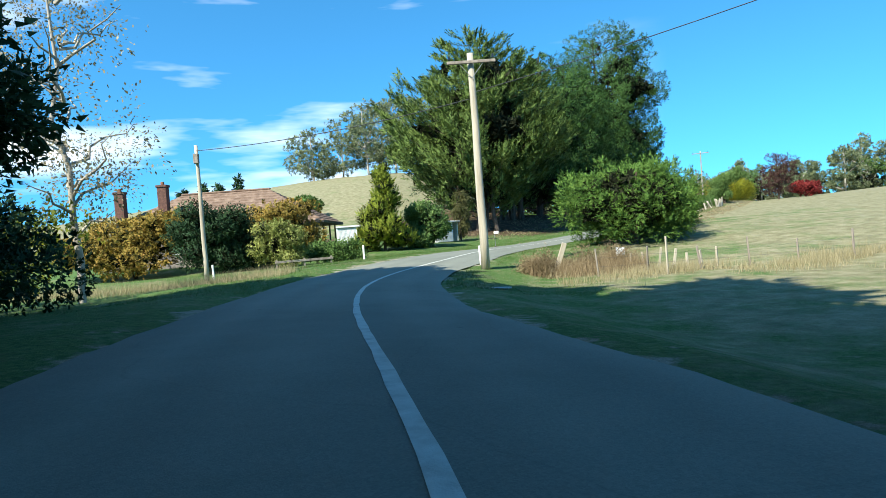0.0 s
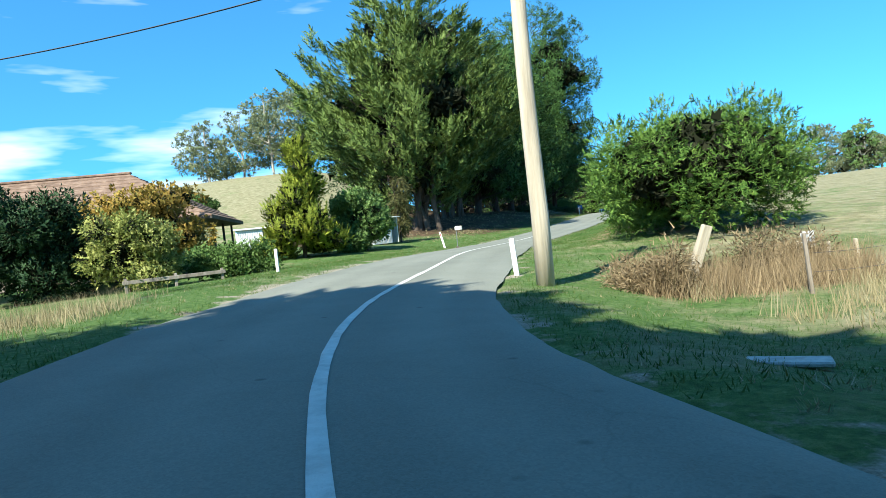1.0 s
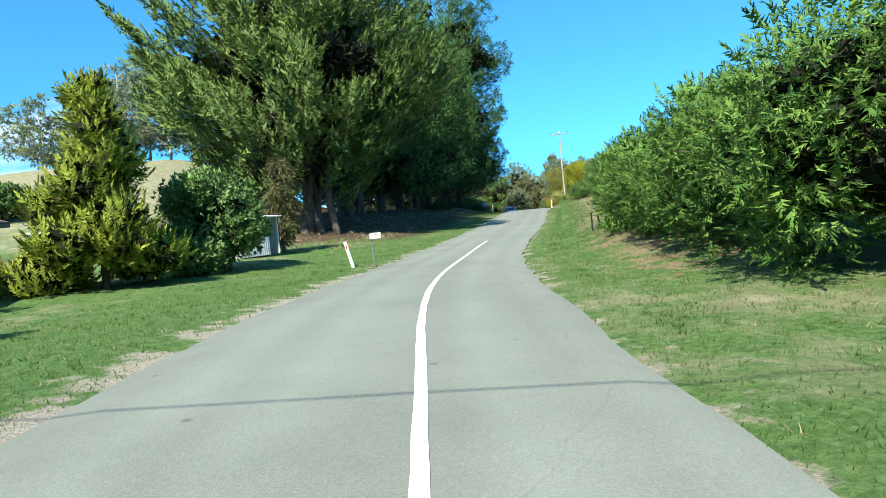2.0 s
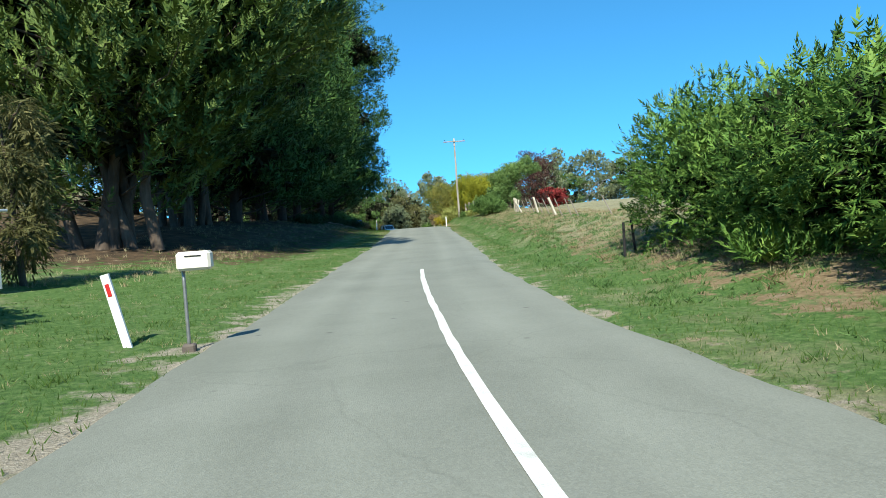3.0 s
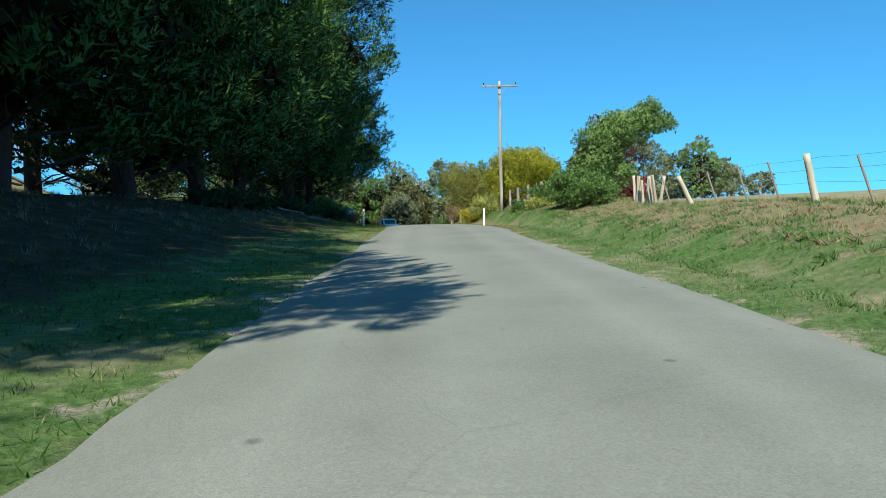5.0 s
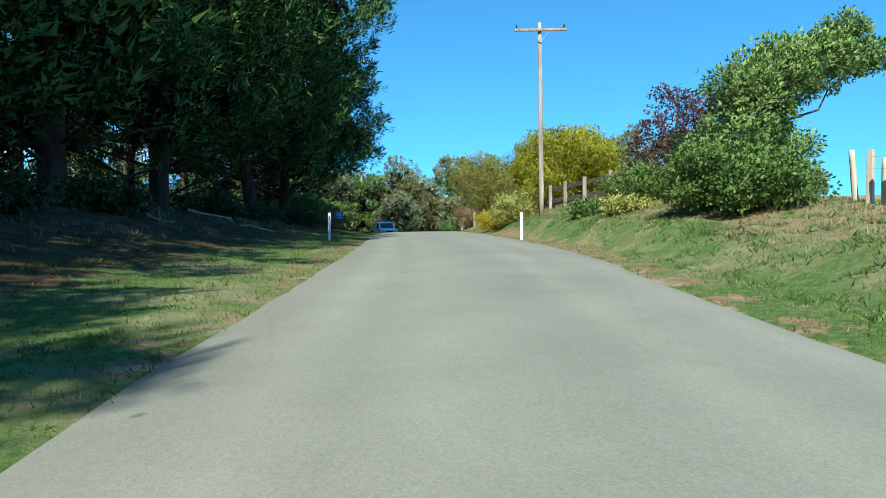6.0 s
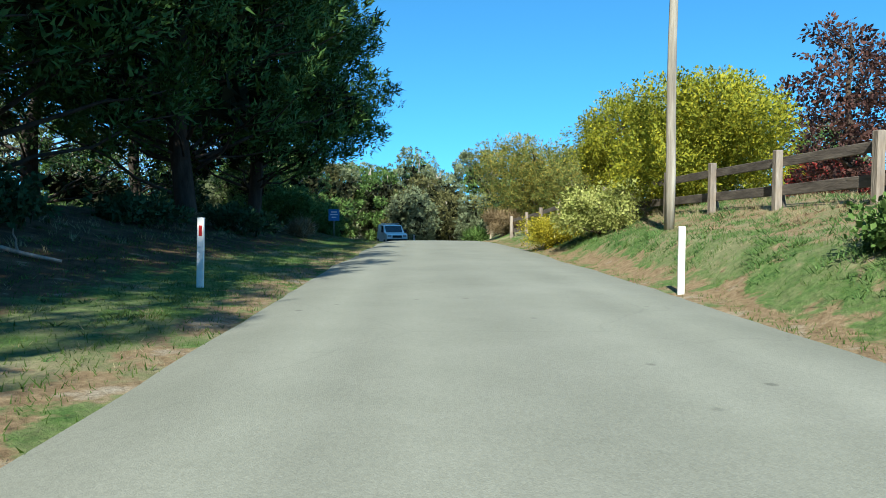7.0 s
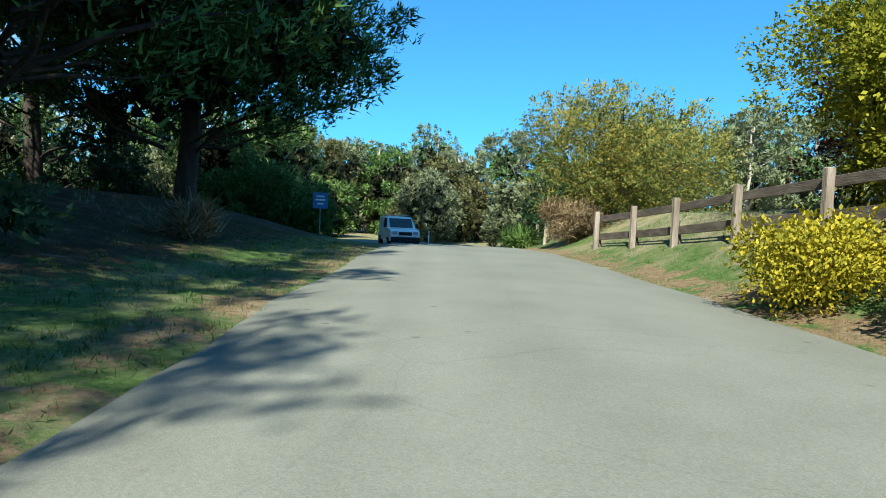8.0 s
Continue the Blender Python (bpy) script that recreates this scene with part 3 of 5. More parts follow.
def bough_points(rng, boughs, n, lift):
    """Places, directions and outward bulge of twigs that clothe the outer part of boughs in flat pads."""
    root, tip, pad = np.array([b[0] for b in boughs]), np.array([b[1] for b in boughs]), np.array([b[2] for b in boughs])
    span = np.linalg.norm(tip - root, axis=1)
    weight = pad * (pad + 0.35 * span)
    k = rng.choice(len(boughs), n, p=weight / weight.sum())
    way, size = unit(tip - root)[k], pad[k][:, None]
    side = unit(np.cross(way, np.array([0, 0, 1.0])))
    s = 1 - 0.62 * rng.random((n, 1)) ** 1.5
    lat = rng.normal(0, 0.5, (n, 1)) * np.clip(1.7 - 1.25 * s, 0.3, 1)
    crest = np.cross(side, way)
    p = root[k] + (tip - root)[k] * s + np.array([0, 0, 1.0]) * (0.1 * span[k][:, None] * s * s - 0.2 * size * lat * lat) + side * lat * size + crest * rng.normal(0, 0.2, (n, 1)) * size
    d = unit(way * 0.8 + side * lat * 0.9 + np.array([0, 0, lift]) + rng.normal(size=(n, 3)) * 0.2)
    flatway = unit(way * np.array([1, 1, 0.2]))
    return p, d, unit(flatway * 0.75 + np.array([0, 0, 0.5]) + side * lat * 0.5)


def plant(name, x, y, lobes, mat, clumps, per=14, twig=0.5, spread=0.3, leaf=0.18, width=0.08, lift=0.2, shell=0.5, fold=0.6,
          trunk=0.2, bark=None, limbs=8, fork=0.25, seed=1, stems=1, label="", category="tree", group="", sink=0.0, floor=0.05, top=None, droop=0.0, z=None, needle=False, fan=False, core=0, core_size=0.4, boughs=None, core_in=None, core_lobes=None):
    """A tree or bush: a trunk with limbs that reach into the lobes of its crown, and a crown of many leaves on twigs."""
    rng = np.random.default_rng(seed)
    base = thing(name, x, y, (gz(x, y) if z is None else z) - sink, label=label, category=category, group=group)
    lobes = np.asarray(lobes, float)
    if boughs:
        c, d, bulge = bough_points(rng, boughs, clumps, lift)
    else:
        c, d = crown_points(rng, lobes, clumps, shell)
        bulge = d
        d = d + np.array([0, 0, lift - droop]) + rng.normal(size=d.shape) * 0.22
    keep = c[:, 2] > floor
    roots = c[keep] - unit(d[keep]) * twig * 0.5
    if fan:
        v, f = fans(rng, roots, d[keep], twig, spread, per, leaf, width)
    else:
        v, f = sprays(rng, roots, d[keep], twig, spread, per, leaf, width, fold, needle)
    v, f, normal = rounded_leaves(v, f, np.repeat(bulge[keep] + rng.normal(0, 0.25, (keep.sum(), 3)), per, 0))
    part("crown", with_normals(mesh_of("crown", v, f, mat), normal), base)
    # dark twigs fill the crown, their colour giving its inner shade
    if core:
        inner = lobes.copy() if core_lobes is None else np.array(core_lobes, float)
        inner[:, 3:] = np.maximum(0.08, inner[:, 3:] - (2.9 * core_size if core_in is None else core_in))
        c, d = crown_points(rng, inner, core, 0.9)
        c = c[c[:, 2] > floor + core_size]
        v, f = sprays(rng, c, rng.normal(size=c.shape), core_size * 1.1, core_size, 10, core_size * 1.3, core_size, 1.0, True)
        part("shade_core", mesh_of("shade_core", v, f, SHADETWIG), base, "dark twigs that stand for the shade inside the crown")
    if trunk:
        pieces = []
        height = lobes[:, 2].max() if top is None else top
        for s in range(stems):
            lean = rng.normal(0, 0.04 + 0.1 * (stems > 1), 2) * height
            foot = rng.normal(0, trunk * (1.2 if stems < 6 else 2.4) * (stems > 1), 2)
            line = bent(rng, (foot[0], foot[1], -0.3), (foot[0] + lean[0], foot[1] + lean[1], height), 8, 0.012)
            pieces.append(tube(line, np.linspace(trunk, trunk * 0.25, 8) * (1 if s == 0 else 0.7)))
        order = rng.permutation(len(lobes))[:limbs] if len(lobes) >= limbs else rng.integers(0, len(lobes), limbs)
        for a, e, _ in (boughs or ())[::2]:
            a, e = np.array(a), np.array(e)
            r0 = trunk * (0.06 + 0.016 * np.linalg.norm(e - a))
            pieces.append(tube(bent(rng, a, a + (e - a) * 0.85, 5, 0.03), np.linspace(r0, r0 * 0.2, 5), 5))
        for q in order if not boughs else ():
            e = lobes[q, :3] + unit(rng.normal(size=3)) * lobes[q, 3:] * 0.6
            h = min(max(height * fork, e[2] - np.hypot(e[0], e[1]) * 0.7), height * 0.9)
            pieces.append(tube(bent(rng, (0, 0, h), e, 6, 0.05), np.linspace(trunk * 0.45, trunk * 0.08, 6), 5))
        v, f = joined(pieces)
        part("trunk", mesh_of("trunk", v, f, bark or BARK, True), base)
    return base


def column(rng, height, low, radius, n, shape, squash=1.0):
    """Lobes of a crown from low to height; shape(u) gives its radius share at u from 0 (low) to 1 (top)."""
    out = []
    for i in range(n):
        u = (i + rng.random()) / n
        r = radius * shape(u)
        a, q = rng.random() * 2 * np.pi, r * rng.uniform(0.3, 0.75)
        s = max(0.5, r * rng.uniform(0.35, 0.6))
        out.append((q * np.cos(a), q * np.sin(a), low + (height - low) * u, s, s, s * rng.uniform(0.6, 0.9) * squash))
    return out


def bush_lobes(rng, w, d, h, n, low=0.0):
    out = [(0, 0, low + (h - low) * 0.5, w * 0.36, d * 0.36, (h - low) * 0.42)]
    for i in range(n):
        a, u = rng.random() * 2 * np.pi, rng.random()
        q = 0.33 * math.sqrt(1 - (u - 0.35) ** 2 * 1.4)
        s = rng.uniform(0.16, 0.27)
        out.append((w * q * math.cos(a), d * q * math.sin(a), low + (h - low) * (0.15 + 0.68 * u), w * s, d * s, (h - low) * s * 0.9))
    return out

build_ground()
build_road()


# ---- solid pieces ----
def box(sx, sy, sz, bevel=0.01, at=(0, 0, 0), turn=None, taper=1.0):
    """A bevelled block standing on at, as a bmesh."""
    bm = bmesh.new()
    bmesh.ops.create_cube(bm, size=1.0)
    for v in bm.verts:
        k = taper if v.co.z > 0 else 1.0
        v.co = Vector((v.co.x * sx * k, v.co.y * sy * k, (v.co.z + 0.5) * sz))
    if bevel:
        bmesh.ops.bevel(bm, geom=bm.edges[:], offset=bevel, segments=1, affect="EDGES", profile=0.5)
    if turn is not None:
        bmesh.ops.transform(bm, matrix=turn, verts=bm.verts[:])
    bmesh.ops.translate(bm, vec=Vector(at), verts=bm.verts[:])
    return bm


def rod(r0, r1, length, sides=10, at=(0, 0, 0), turn=None, wob=0.0):
    """A slightly uneven round post along z from at."""
    bm = bmesh.new()
    rings = []
    for k in range(7):
        u = k / 6
        r = r0 + (r1 - r0) * u
        ox, oy = wob * math.sin(k * 1.9), wob * math.cos(k * 2.3)
        rings.append([bm.verts.new((ox + r * math.cos(2 * math.pi * j / sides), oy + r * math.sin(2 * math.pi * j / sides), u * length)) for j in range(sides)])
    for a, b in zip(rings, rings[1:]):
        for j in range(sides):
            f = bm.faces.new((a[j], a[(j + 1) % sides], b[(j + 1) % sides], b[j]))
            f.smooth = True
    bm.faces.new(rings[0][::-1])
    bm.faces.new(rings[-1])
    if turn is not None:
        bmesh.ops.transform(bm, matrix=turn, verts=bm.verts[:])
    bmesh.ops.translate(bm, vec=Vector(at), verts=bm.verts[:])
    return bm


def solid(name, bm, mat, parent=None, label=""):
    me = bpy.data.meshes.new(name)
    bm.normal_update()
    bm.to_mesh(me)
    bm.free()
    me.materials.append(mat)
    ob = new(name, me)
    if parent is not None:
        ob.parent = parent
    return tagged(ob, label=label)


def beam(a, b, sx, sy, bevel=0.008):
    """A squared timber between two points."""
    a, b = Vector(a), Vector(b)
    q = (b - a).to_track_quat("Z", "Y").to_matrix().to_4x4()
    return box(sx, sy, (b - a).length, bevel, tuple(a), q)


def wire_mesh(a, b, sag, r=0.012, n=14):
    a, b = np.asarray(a, float), np.asarray(b, float)
    u = np.linspace(0, 1, n)[:, None]
    p = a + (b - a) * u
    p[:, 2] -= sag * 4 * u[:, 0] * (1 - u[:, 0])
    return tube(p, np.full(n, r), 4)


# ---- poles, posts and boxes along the road ----
def power_pole(x, y, height, radius, label, arm=True, turn=0.0, lean=0.0, arm_len=1.9, wood=None):
    p = thing("power_pole", x, y, label=label, category="power pole")
    p.matrix_world = pose(x, y, gz(x, y) - 0.1, 0, lean, turn)
    solid("pole", rod(radius, radius * 0.68, height + 0.1, 14, wob=0.012), wood or POLEWOOD, p)
    if arm:
        bar = solid("crossarm", box(arm_len, 0.1, 0.11, 0.012, (0, -radius - 0.03, height - 0.32)), GREYWOOD, p, "squared timber crossarm")
        for s in (-1, 1):
            solid("brace", beam((s * 0.45, -radius - 0.02, height - 0.3), (0, -radius, height - 0.85), 0.04, 0.02, 0.004), STEEL, p, "flat steel brace")
        for s in (-0.45, 0.45):
            solid("insulator", rod(0.045, 0.03, 0.14, 8, (s * arm_len, -radius - 0.03, height - 0.16)), GLASS, bar, "brown insulator")
    else:
        solid("transformer_box", box(0.22, 0.2, 0.45, 0.02, (0.02, -radius - 0.05, height - 0.75)), GREYWOOD, p, "small weathered box")
    return p


power_pole(1.47, 23.62, 8.05, 0.17, "tall pale timber power pole with a short crossarm at the roadside", arm_len=1.8)
power_pole(43.19, 100.3, 9.15, 0.125, "weathered grey timber power pole behind the guide post", turn=-30, wood=OLDPOLE, arm_len=2.5)
power_pole(-10.87, 29.05, 6.25, 0.11, "thin leaning timber service pole by the garden", arm=False)


def guide_post(x, y, height=1.08, lean=(0.0, 0.0), turn=-30.0, label="white timber guide post on the grass verge", plain=False):
    p = thing("guide_post", x, y, label=label, category="guide post", group="guide posts along the road")
    p.matrix_world = pose(x, y, gz(x, y) - 0.12, lean[0], lean[1], turn)
    solid("post", box(0.105, 0.045, height + 0.12, 0.006), WHITE, p)
    if not plain:
        solid("reflector", box(0.05, 0.008, 0.16, 0.003, (0, -0.0275, height - 0.16)), REFLECTOR, p, "red reflector strip")
    return p


guide_post(3.61, 47.22, 0.95, (0, -13), label="white guide post leaning over by the letterbox")
guide_post(32.25, 99.72, 1.07, (0, 1.5))
guide_post(38.83, 96.23, 1.06, plain=True)
guide_post(1.46, 25.43, 0.78, (0, -3), label="short white post behind the power pole", plain=True)
guide_post(-4.15, 33.76, 0.75, (0, 0), label="short white post at the garden corner", plain=True)
guide_post(-10.5, 28.9, 0.75, (0, -2), label="short white post beside the service pole", plain=True)


def letterbox(x, y):
    p = thing("letterbox", x, y, label="cream metal letterbox on a thin stand with a block foot", category="letterbox", turn=-20)
    solid("stand", rod(0.022, 0.02, 1.0, 8, (-0.12, 0, 0)), STEEL, p)
    body = solid("box", box(0.38, 0.26, 0.22, 0.03, (0.02, 0, 0.96)), CREAMPAINT, p)
    solid("slot", box(0.18, 0.01, 0.015, 0.002, (0.02, -0.133, 1.12)), RUBBER, body, "dark letter slot")
    solid("foot", box(0.15, 0.14, 0.12, 0.02, (-0.12, 0, -0.02)), RAILWOOD, p, "grey block foot")


letterbox(4.28, 46.44)

# ---- trees of the left side ----
R = np.random.default_rng


def cypress(x, y, h, r, seed, clumps, low=1.5, mat=None, label="", name="cypress_tree", extra=()):
    rng = R(seed)
    shape = lambda u: (0.45 + 1.75 * u if u < 0.3 else 0.86 * (1 - ((u - 0.3) / 0.76) ** 2.2) + 0.13)
    lobes = column(rng, h * 0.94, low + 0.6, r * 0.8, 46, shape, 0.7)
    sprigs = bough_set(rng, h, low, r * 1.02, 170, shape, 0.34, 0.2) + list(extra)
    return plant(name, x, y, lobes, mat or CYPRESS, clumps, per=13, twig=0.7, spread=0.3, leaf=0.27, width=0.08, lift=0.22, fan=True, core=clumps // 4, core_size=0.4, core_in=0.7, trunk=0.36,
                 seed=seed, stems=9, label=label, top=h * 0.75, boughs=sprigs)


def pine(x, y, h, r, seed, clumps, low=3.0, mat=None, label="", lobes_n=34, per=11, limbs_n=130, dome=False):
    rng = R(seed)
    if dome:
        shape = lambda u: 0.72 + 0.55 * u if u < 0.45 else max(0.15, math.sqrt(max(0.0, 1 - ((u - 0.45) / 0.57) ** 2)))
    else:
        shape = lambda u: 0.75 + 0.5 * u - 1.15 * u ** 3
    lobes = column(rng, h * 0.95, low, r * 0.85, lobes_n, shape, 0.8)
    sprigs = bough_set(rng, h, low, r * 1.05, limbs_n, shape, 0.3, 0.22)
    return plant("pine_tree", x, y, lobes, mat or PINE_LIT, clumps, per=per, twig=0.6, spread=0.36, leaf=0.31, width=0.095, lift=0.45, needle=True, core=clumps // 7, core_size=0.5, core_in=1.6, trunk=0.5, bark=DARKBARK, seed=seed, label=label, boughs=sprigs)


# open, half-bare boughs stand out on the garden side of the great cypress
open_boughs = [((-2.0, -1.5, 5.5), (-9.2, -5.4, 9.6), 1.1), ((-2.0, -1.4, 7.5), (-10.4, -5.0, 11.8), 1.1), ((-1.8, -1.2, 9.0), (-9.0, -4.6, 13.6), 1.2), ((-2.0, -1.0, 5.0), (-8.4, -3.6, 8.2), 0.9),
               ((-2.2, -1.6, 6.5), (-9.6, -6.0, 10.8), 0.9), ((-1.6, -1.2, 9.5), (-8.2, -5.4, 15.0), 1.1)]
cypress(5.3, 68.4, 21, 9.3, 11, 15000, low=2.4, label="huge dense olive-green cypress with many stems beside the road", extra=open_boughs)
cypress(9.4, 79.5, 22, 8.2, 41, 5200, low=1.8, label="dense dark-green cypress in the roadside row")
pine(14.6, 87.2, 23, 9.0, 13, 5000, low=2.0, label="dark pine of the roadside row with a bare lower trunk")
pine(18.8, 94.7, 24, 9.4, 12, 5600, low=2.4, label="rounded dark-green pine in the roadside row")
pine(23.2, 103.2, 25, 9.4, 14, 5000, low=2.8, label="dark pine of the roadside row above a brown bank")
pine(27.6, 111.6, 26, 9.0, 15, 6200, low=3.2, label="dark pine of the roadside row above a brown bank")
pine(34.8, 121.6, 36, 10.6, 19, 13500, low=3.6, label="tallest rounded pine of the roadside row above a brown bank", lobes_n=60, limbs_n=360, dome=True)
pine(40.5, 133.5, 21, 10.5, 16, 7800, low=4.0, label="spreading old pine with a thick trunk reaching over the road", lobes_n=40, limbs_n=150)
# the back row wears the darkened foliage copy for the shade it stands in
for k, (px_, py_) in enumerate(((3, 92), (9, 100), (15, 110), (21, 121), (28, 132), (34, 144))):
    pine(px_, py_, 18 + k % 3, 8, 200 + k, 850, low=1.0, mat=PINE_SHADED, label="dark pine standing behind the roadside row")

# ---- trees that shade the start of the road ----
def shade_tree(x, y, h, r, seed, clumps, mat, label, low=2.0, leaf=1.0, per=4):
    lobes = column(R(seed), h, low, r, 22, lambda u: 0.7 + 0.6 * u - 0.9 * u ** 3)
    return plant("road_shade_tree", x, y, lobes, mat, clumps, per=per, twig=0.9, spread=0.6, leaf=leaf, width=leaf * 0.6, shell=0.85, needle=True, trunk=0.3, limbs=14, seed=seed, label=label)


shade_tree(-11.5, 12.5, 10.5, 3.6, 21, 1700, DARKGREEN, "dark blue-green tree at the bend with thin hanging twigs", leaf=0.2, per=24)
shade_tree(-12.5, 5, 18, 5.2, 22, 2400, PINE_SHADED, "dark tree shading the road")
shade_tree(-10.5, -5, 14, 5.5, 23, 2200, PINE_SHADED, "dark tree shading the road")
shade_tree(-7.5, -14, 13, 5.5, 24, 2000, PINE_SHADED, "dark tree shading the road")

shade_tree(-16, -6, 15, 6, 25, 2000, PINE_SHADED, "dark tree shading the road")
shade_tree(-18, 6, 14, 5.5, 26, 1800, PINE_SHADED, "dark tree shading the road")
shade_tree(-2, -22, 13, 5, 27, 1600, PINE_SHADED, "dark tree shading the road")

shade_tree(-7.8, 5.5, 13, 4.0, 301, 2000, PINE_SHADED, "tall dark tree leaning over the road", low=6.5)
shade_tree(-6.0, -0.5, 18, 5.2, 302, 2600, PINE_SHADED, "tall dark tree leaning over the road", low=6.5)
shade_tree(-6.0, -10, 16, 4.8, 303, 1900, PINE_SHADED, "tall dark tree leaning over the road", low=6.5)
# the next two are unseen trees, added on the right to block sky light
shade_tree(9.0, -9, 14, 5.0, 305, 1200, PINE_SHADED, "unseen dark tree added to keep sky light off the road", low=3.0)
shade_tree(7.5, -18, 14, 5.5, 306, 1200, PINE_SHADED, "unseen dark tree added to keep sky light off the road", low=3.0)
shade_tree(-12.0, 8.5, 16.5, 4.2, 304, 2000, PINE_SHADED, "tall dark tree leaning over the road", low=5.0)

# more unseen trees, added only to dim the sky light on the starting stretch
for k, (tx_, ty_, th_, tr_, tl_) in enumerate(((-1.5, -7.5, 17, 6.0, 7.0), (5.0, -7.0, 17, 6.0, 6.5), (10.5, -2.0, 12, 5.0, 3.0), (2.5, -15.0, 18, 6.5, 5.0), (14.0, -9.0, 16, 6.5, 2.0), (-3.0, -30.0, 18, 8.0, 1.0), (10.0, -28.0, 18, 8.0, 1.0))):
    shade_tree(tx_, ty_, th_, tr_, 310 + k, 1500, PINE_SHADED, "unseen dark tree added over the road to block sky light", low=tl_)

# ---- garden by the bend ----
def bush(x, y, w, d, h, mat, seed, clumps, label, name="garden_bush", leaf=0.13, width=0.08, twig=0.35, lobes=12, trunk=0.06, per=13, low=0.0, lift=0.15, core=0, pointed=True):
    return plant(name, x, y, bush_lobes(R(seed), w, d, h, lobes, low), mat, clumps, per=per, twig=twig, spread=0.22, leaf=leaf, width=width * (1.15 if pointed else 1.0), lift=lift, shell=0.6, needle=pointed,
                 trunk=trunk, limbs=8, fork=0.05, seed=seed, stems=3, label=label, category="bush", top=h * 0.6, core=core, core_size=0.2)


bush(-13.2, 36.6, 4.8, 4.6, 4.1, DARKBUSH, 31, 3200, "large rounded dark-green garden bush", leaf=0.11, width=0.06, lift=0.4, core=900)
bush(-9.1, 35.5, 3.0, 2.9, 2.75, CREAM, 32, 1900, "yellow-green variegated bush beside the road", leaf=0.085, width=0.055, core=300)
bush(-10.6, 40.4, 7.6, 3.6, 4.3, RUST, 33, 2800, "vine-covered bush with brown and yellow autumn leaves", leaf=0.12, width=0.09, core=500)
bush(-18.6, 38.5, 9.6, 4.5, 4.0, RUST, 34, 3000, "low mass of yellow and brown autumn vines before the house", leaf=0.12, width=0.09, core=500)
plant("garden_conifer", -3.9, 46.0, column(R(35), 5.9, 0.3, 2.3, 44, lambda u: 1.0 - 0.66 * u), LIME, 4200, per=13, twig=0.42, spread=0.2, leaf=0.15, width=0.05, lift=0.9, core=700, core_size=0.25, core_in=0.5, fan=True,
      trunk=0.12, limbs=6, seed=35, label="upright yellow-green conifer in the garden")
bush(-0.6, 49.0, 4.1, 3.9, 3.7, LUSH, 36, 3000, "leafy green garden bush with pale undersides", leaf=0.12, width=0.085, core=260)
plant("weeping_conifer", 2.2, 57.2, column(R(44), 4.3, 0.5, 1.05, 20, lambda u: 0.85 + 0.3 * u - 0.6 * u ** 3), OLIVE, 1000, per=12, twig=0.5, spread=0.14, leaf=0.16, width=0.04, lift=0.0, droop=0.9, fan=True, trunk=0.09, limbs=8,
      seed=44, label="slender brownish-green weeping conifer by the garden shed")
bush(-6.4, 37.2, 4.0, 1.6, 1.3, GREEN, 37, 1100, "low green hedge bush along the garden fence", leaf=0.09, width=0.06)
bush(-16.9, 86, 4.4, 4.2, 3.4, GREEN, 38, 900, "round dark bush on the slope behind the house", leaf=0.2, width=0.13, core=200)
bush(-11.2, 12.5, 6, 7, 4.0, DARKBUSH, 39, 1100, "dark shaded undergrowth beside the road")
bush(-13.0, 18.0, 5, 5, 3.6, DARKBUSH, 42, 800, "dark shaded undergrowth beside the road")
plant("birch_tree", -12.6, 21.8, column(R(43), 11.5, 3.6, 3.4, 26, lambda u: 0.9 + 0.3 * u - 0.7 * u ** 3), BIRCH, 520, per=14, twig=1.3, spread=0.5, leaf=0.12, width=0.06, lift=-0.2, shell=0.9, trunk=0.14, bark=PALEBARK, limbs=26, fork=0.2,
      seed=43, label="thin silvery birch with sparse pale leaves at the garden corner")
bush(-15, 21, 6, 5, 4, GOLDGREEN, 40, 800, "yellowish green bush in the garden")

# ---- hedge on the inside of the bend ----
hedge_lobes = []
rng = R(51)
for k in range(370):
    u, a, q = min(1.0, max(0.0, rng.uniform(-0.14, 1.1))), rng.random() * 2 * np.pi, rng.uniform(-0.97, 0.88)
    wide = (2.95 - 1.0 * u) * math.sqrt(1 - 0.6 * q * q) * (1 if q < 0.45 else rng.random() ** 0.5)
    size = rng.uniform(0.6, 0.95)
    hedge_lobes.append((7.15 * u + wide * math.cos(a), 15.9 * u + wide * math.sin(a), 2.1 + 1.6 * q - 0.2 * u, size, size, size * rng.uniform(0.9, 1.4)))
for k in range(90):
    u, a, q = min(1.0, max(0.0, rng.uniform(-0.12, 1.1))), rng.random() * 2 * np.pi, 2.2 * math.sqrt(rng.random())
    size = rng.uniform(0.55, 0.85)
    hedge_lobes.append((7.15 * u + q * (1 - 0.35 * u) * math.cos(a), 15.9 * u + q * (1 - 0.35 * u) * math.sin(a), 3.2 - 0.1 * q * q - 0.2 * u, size, size, size * 0.9))
hedge_heart = [(7.15 * u, 15.9 * u, 2.2 - 0.2 * u, 2.9 - 0.85 * u, 2.9 - 0.85 * u, 1.9 - 0.2 * u) for u in (0.0, 0.17, 0.33, 0.5, 0.67, 0.83, 1.0)]
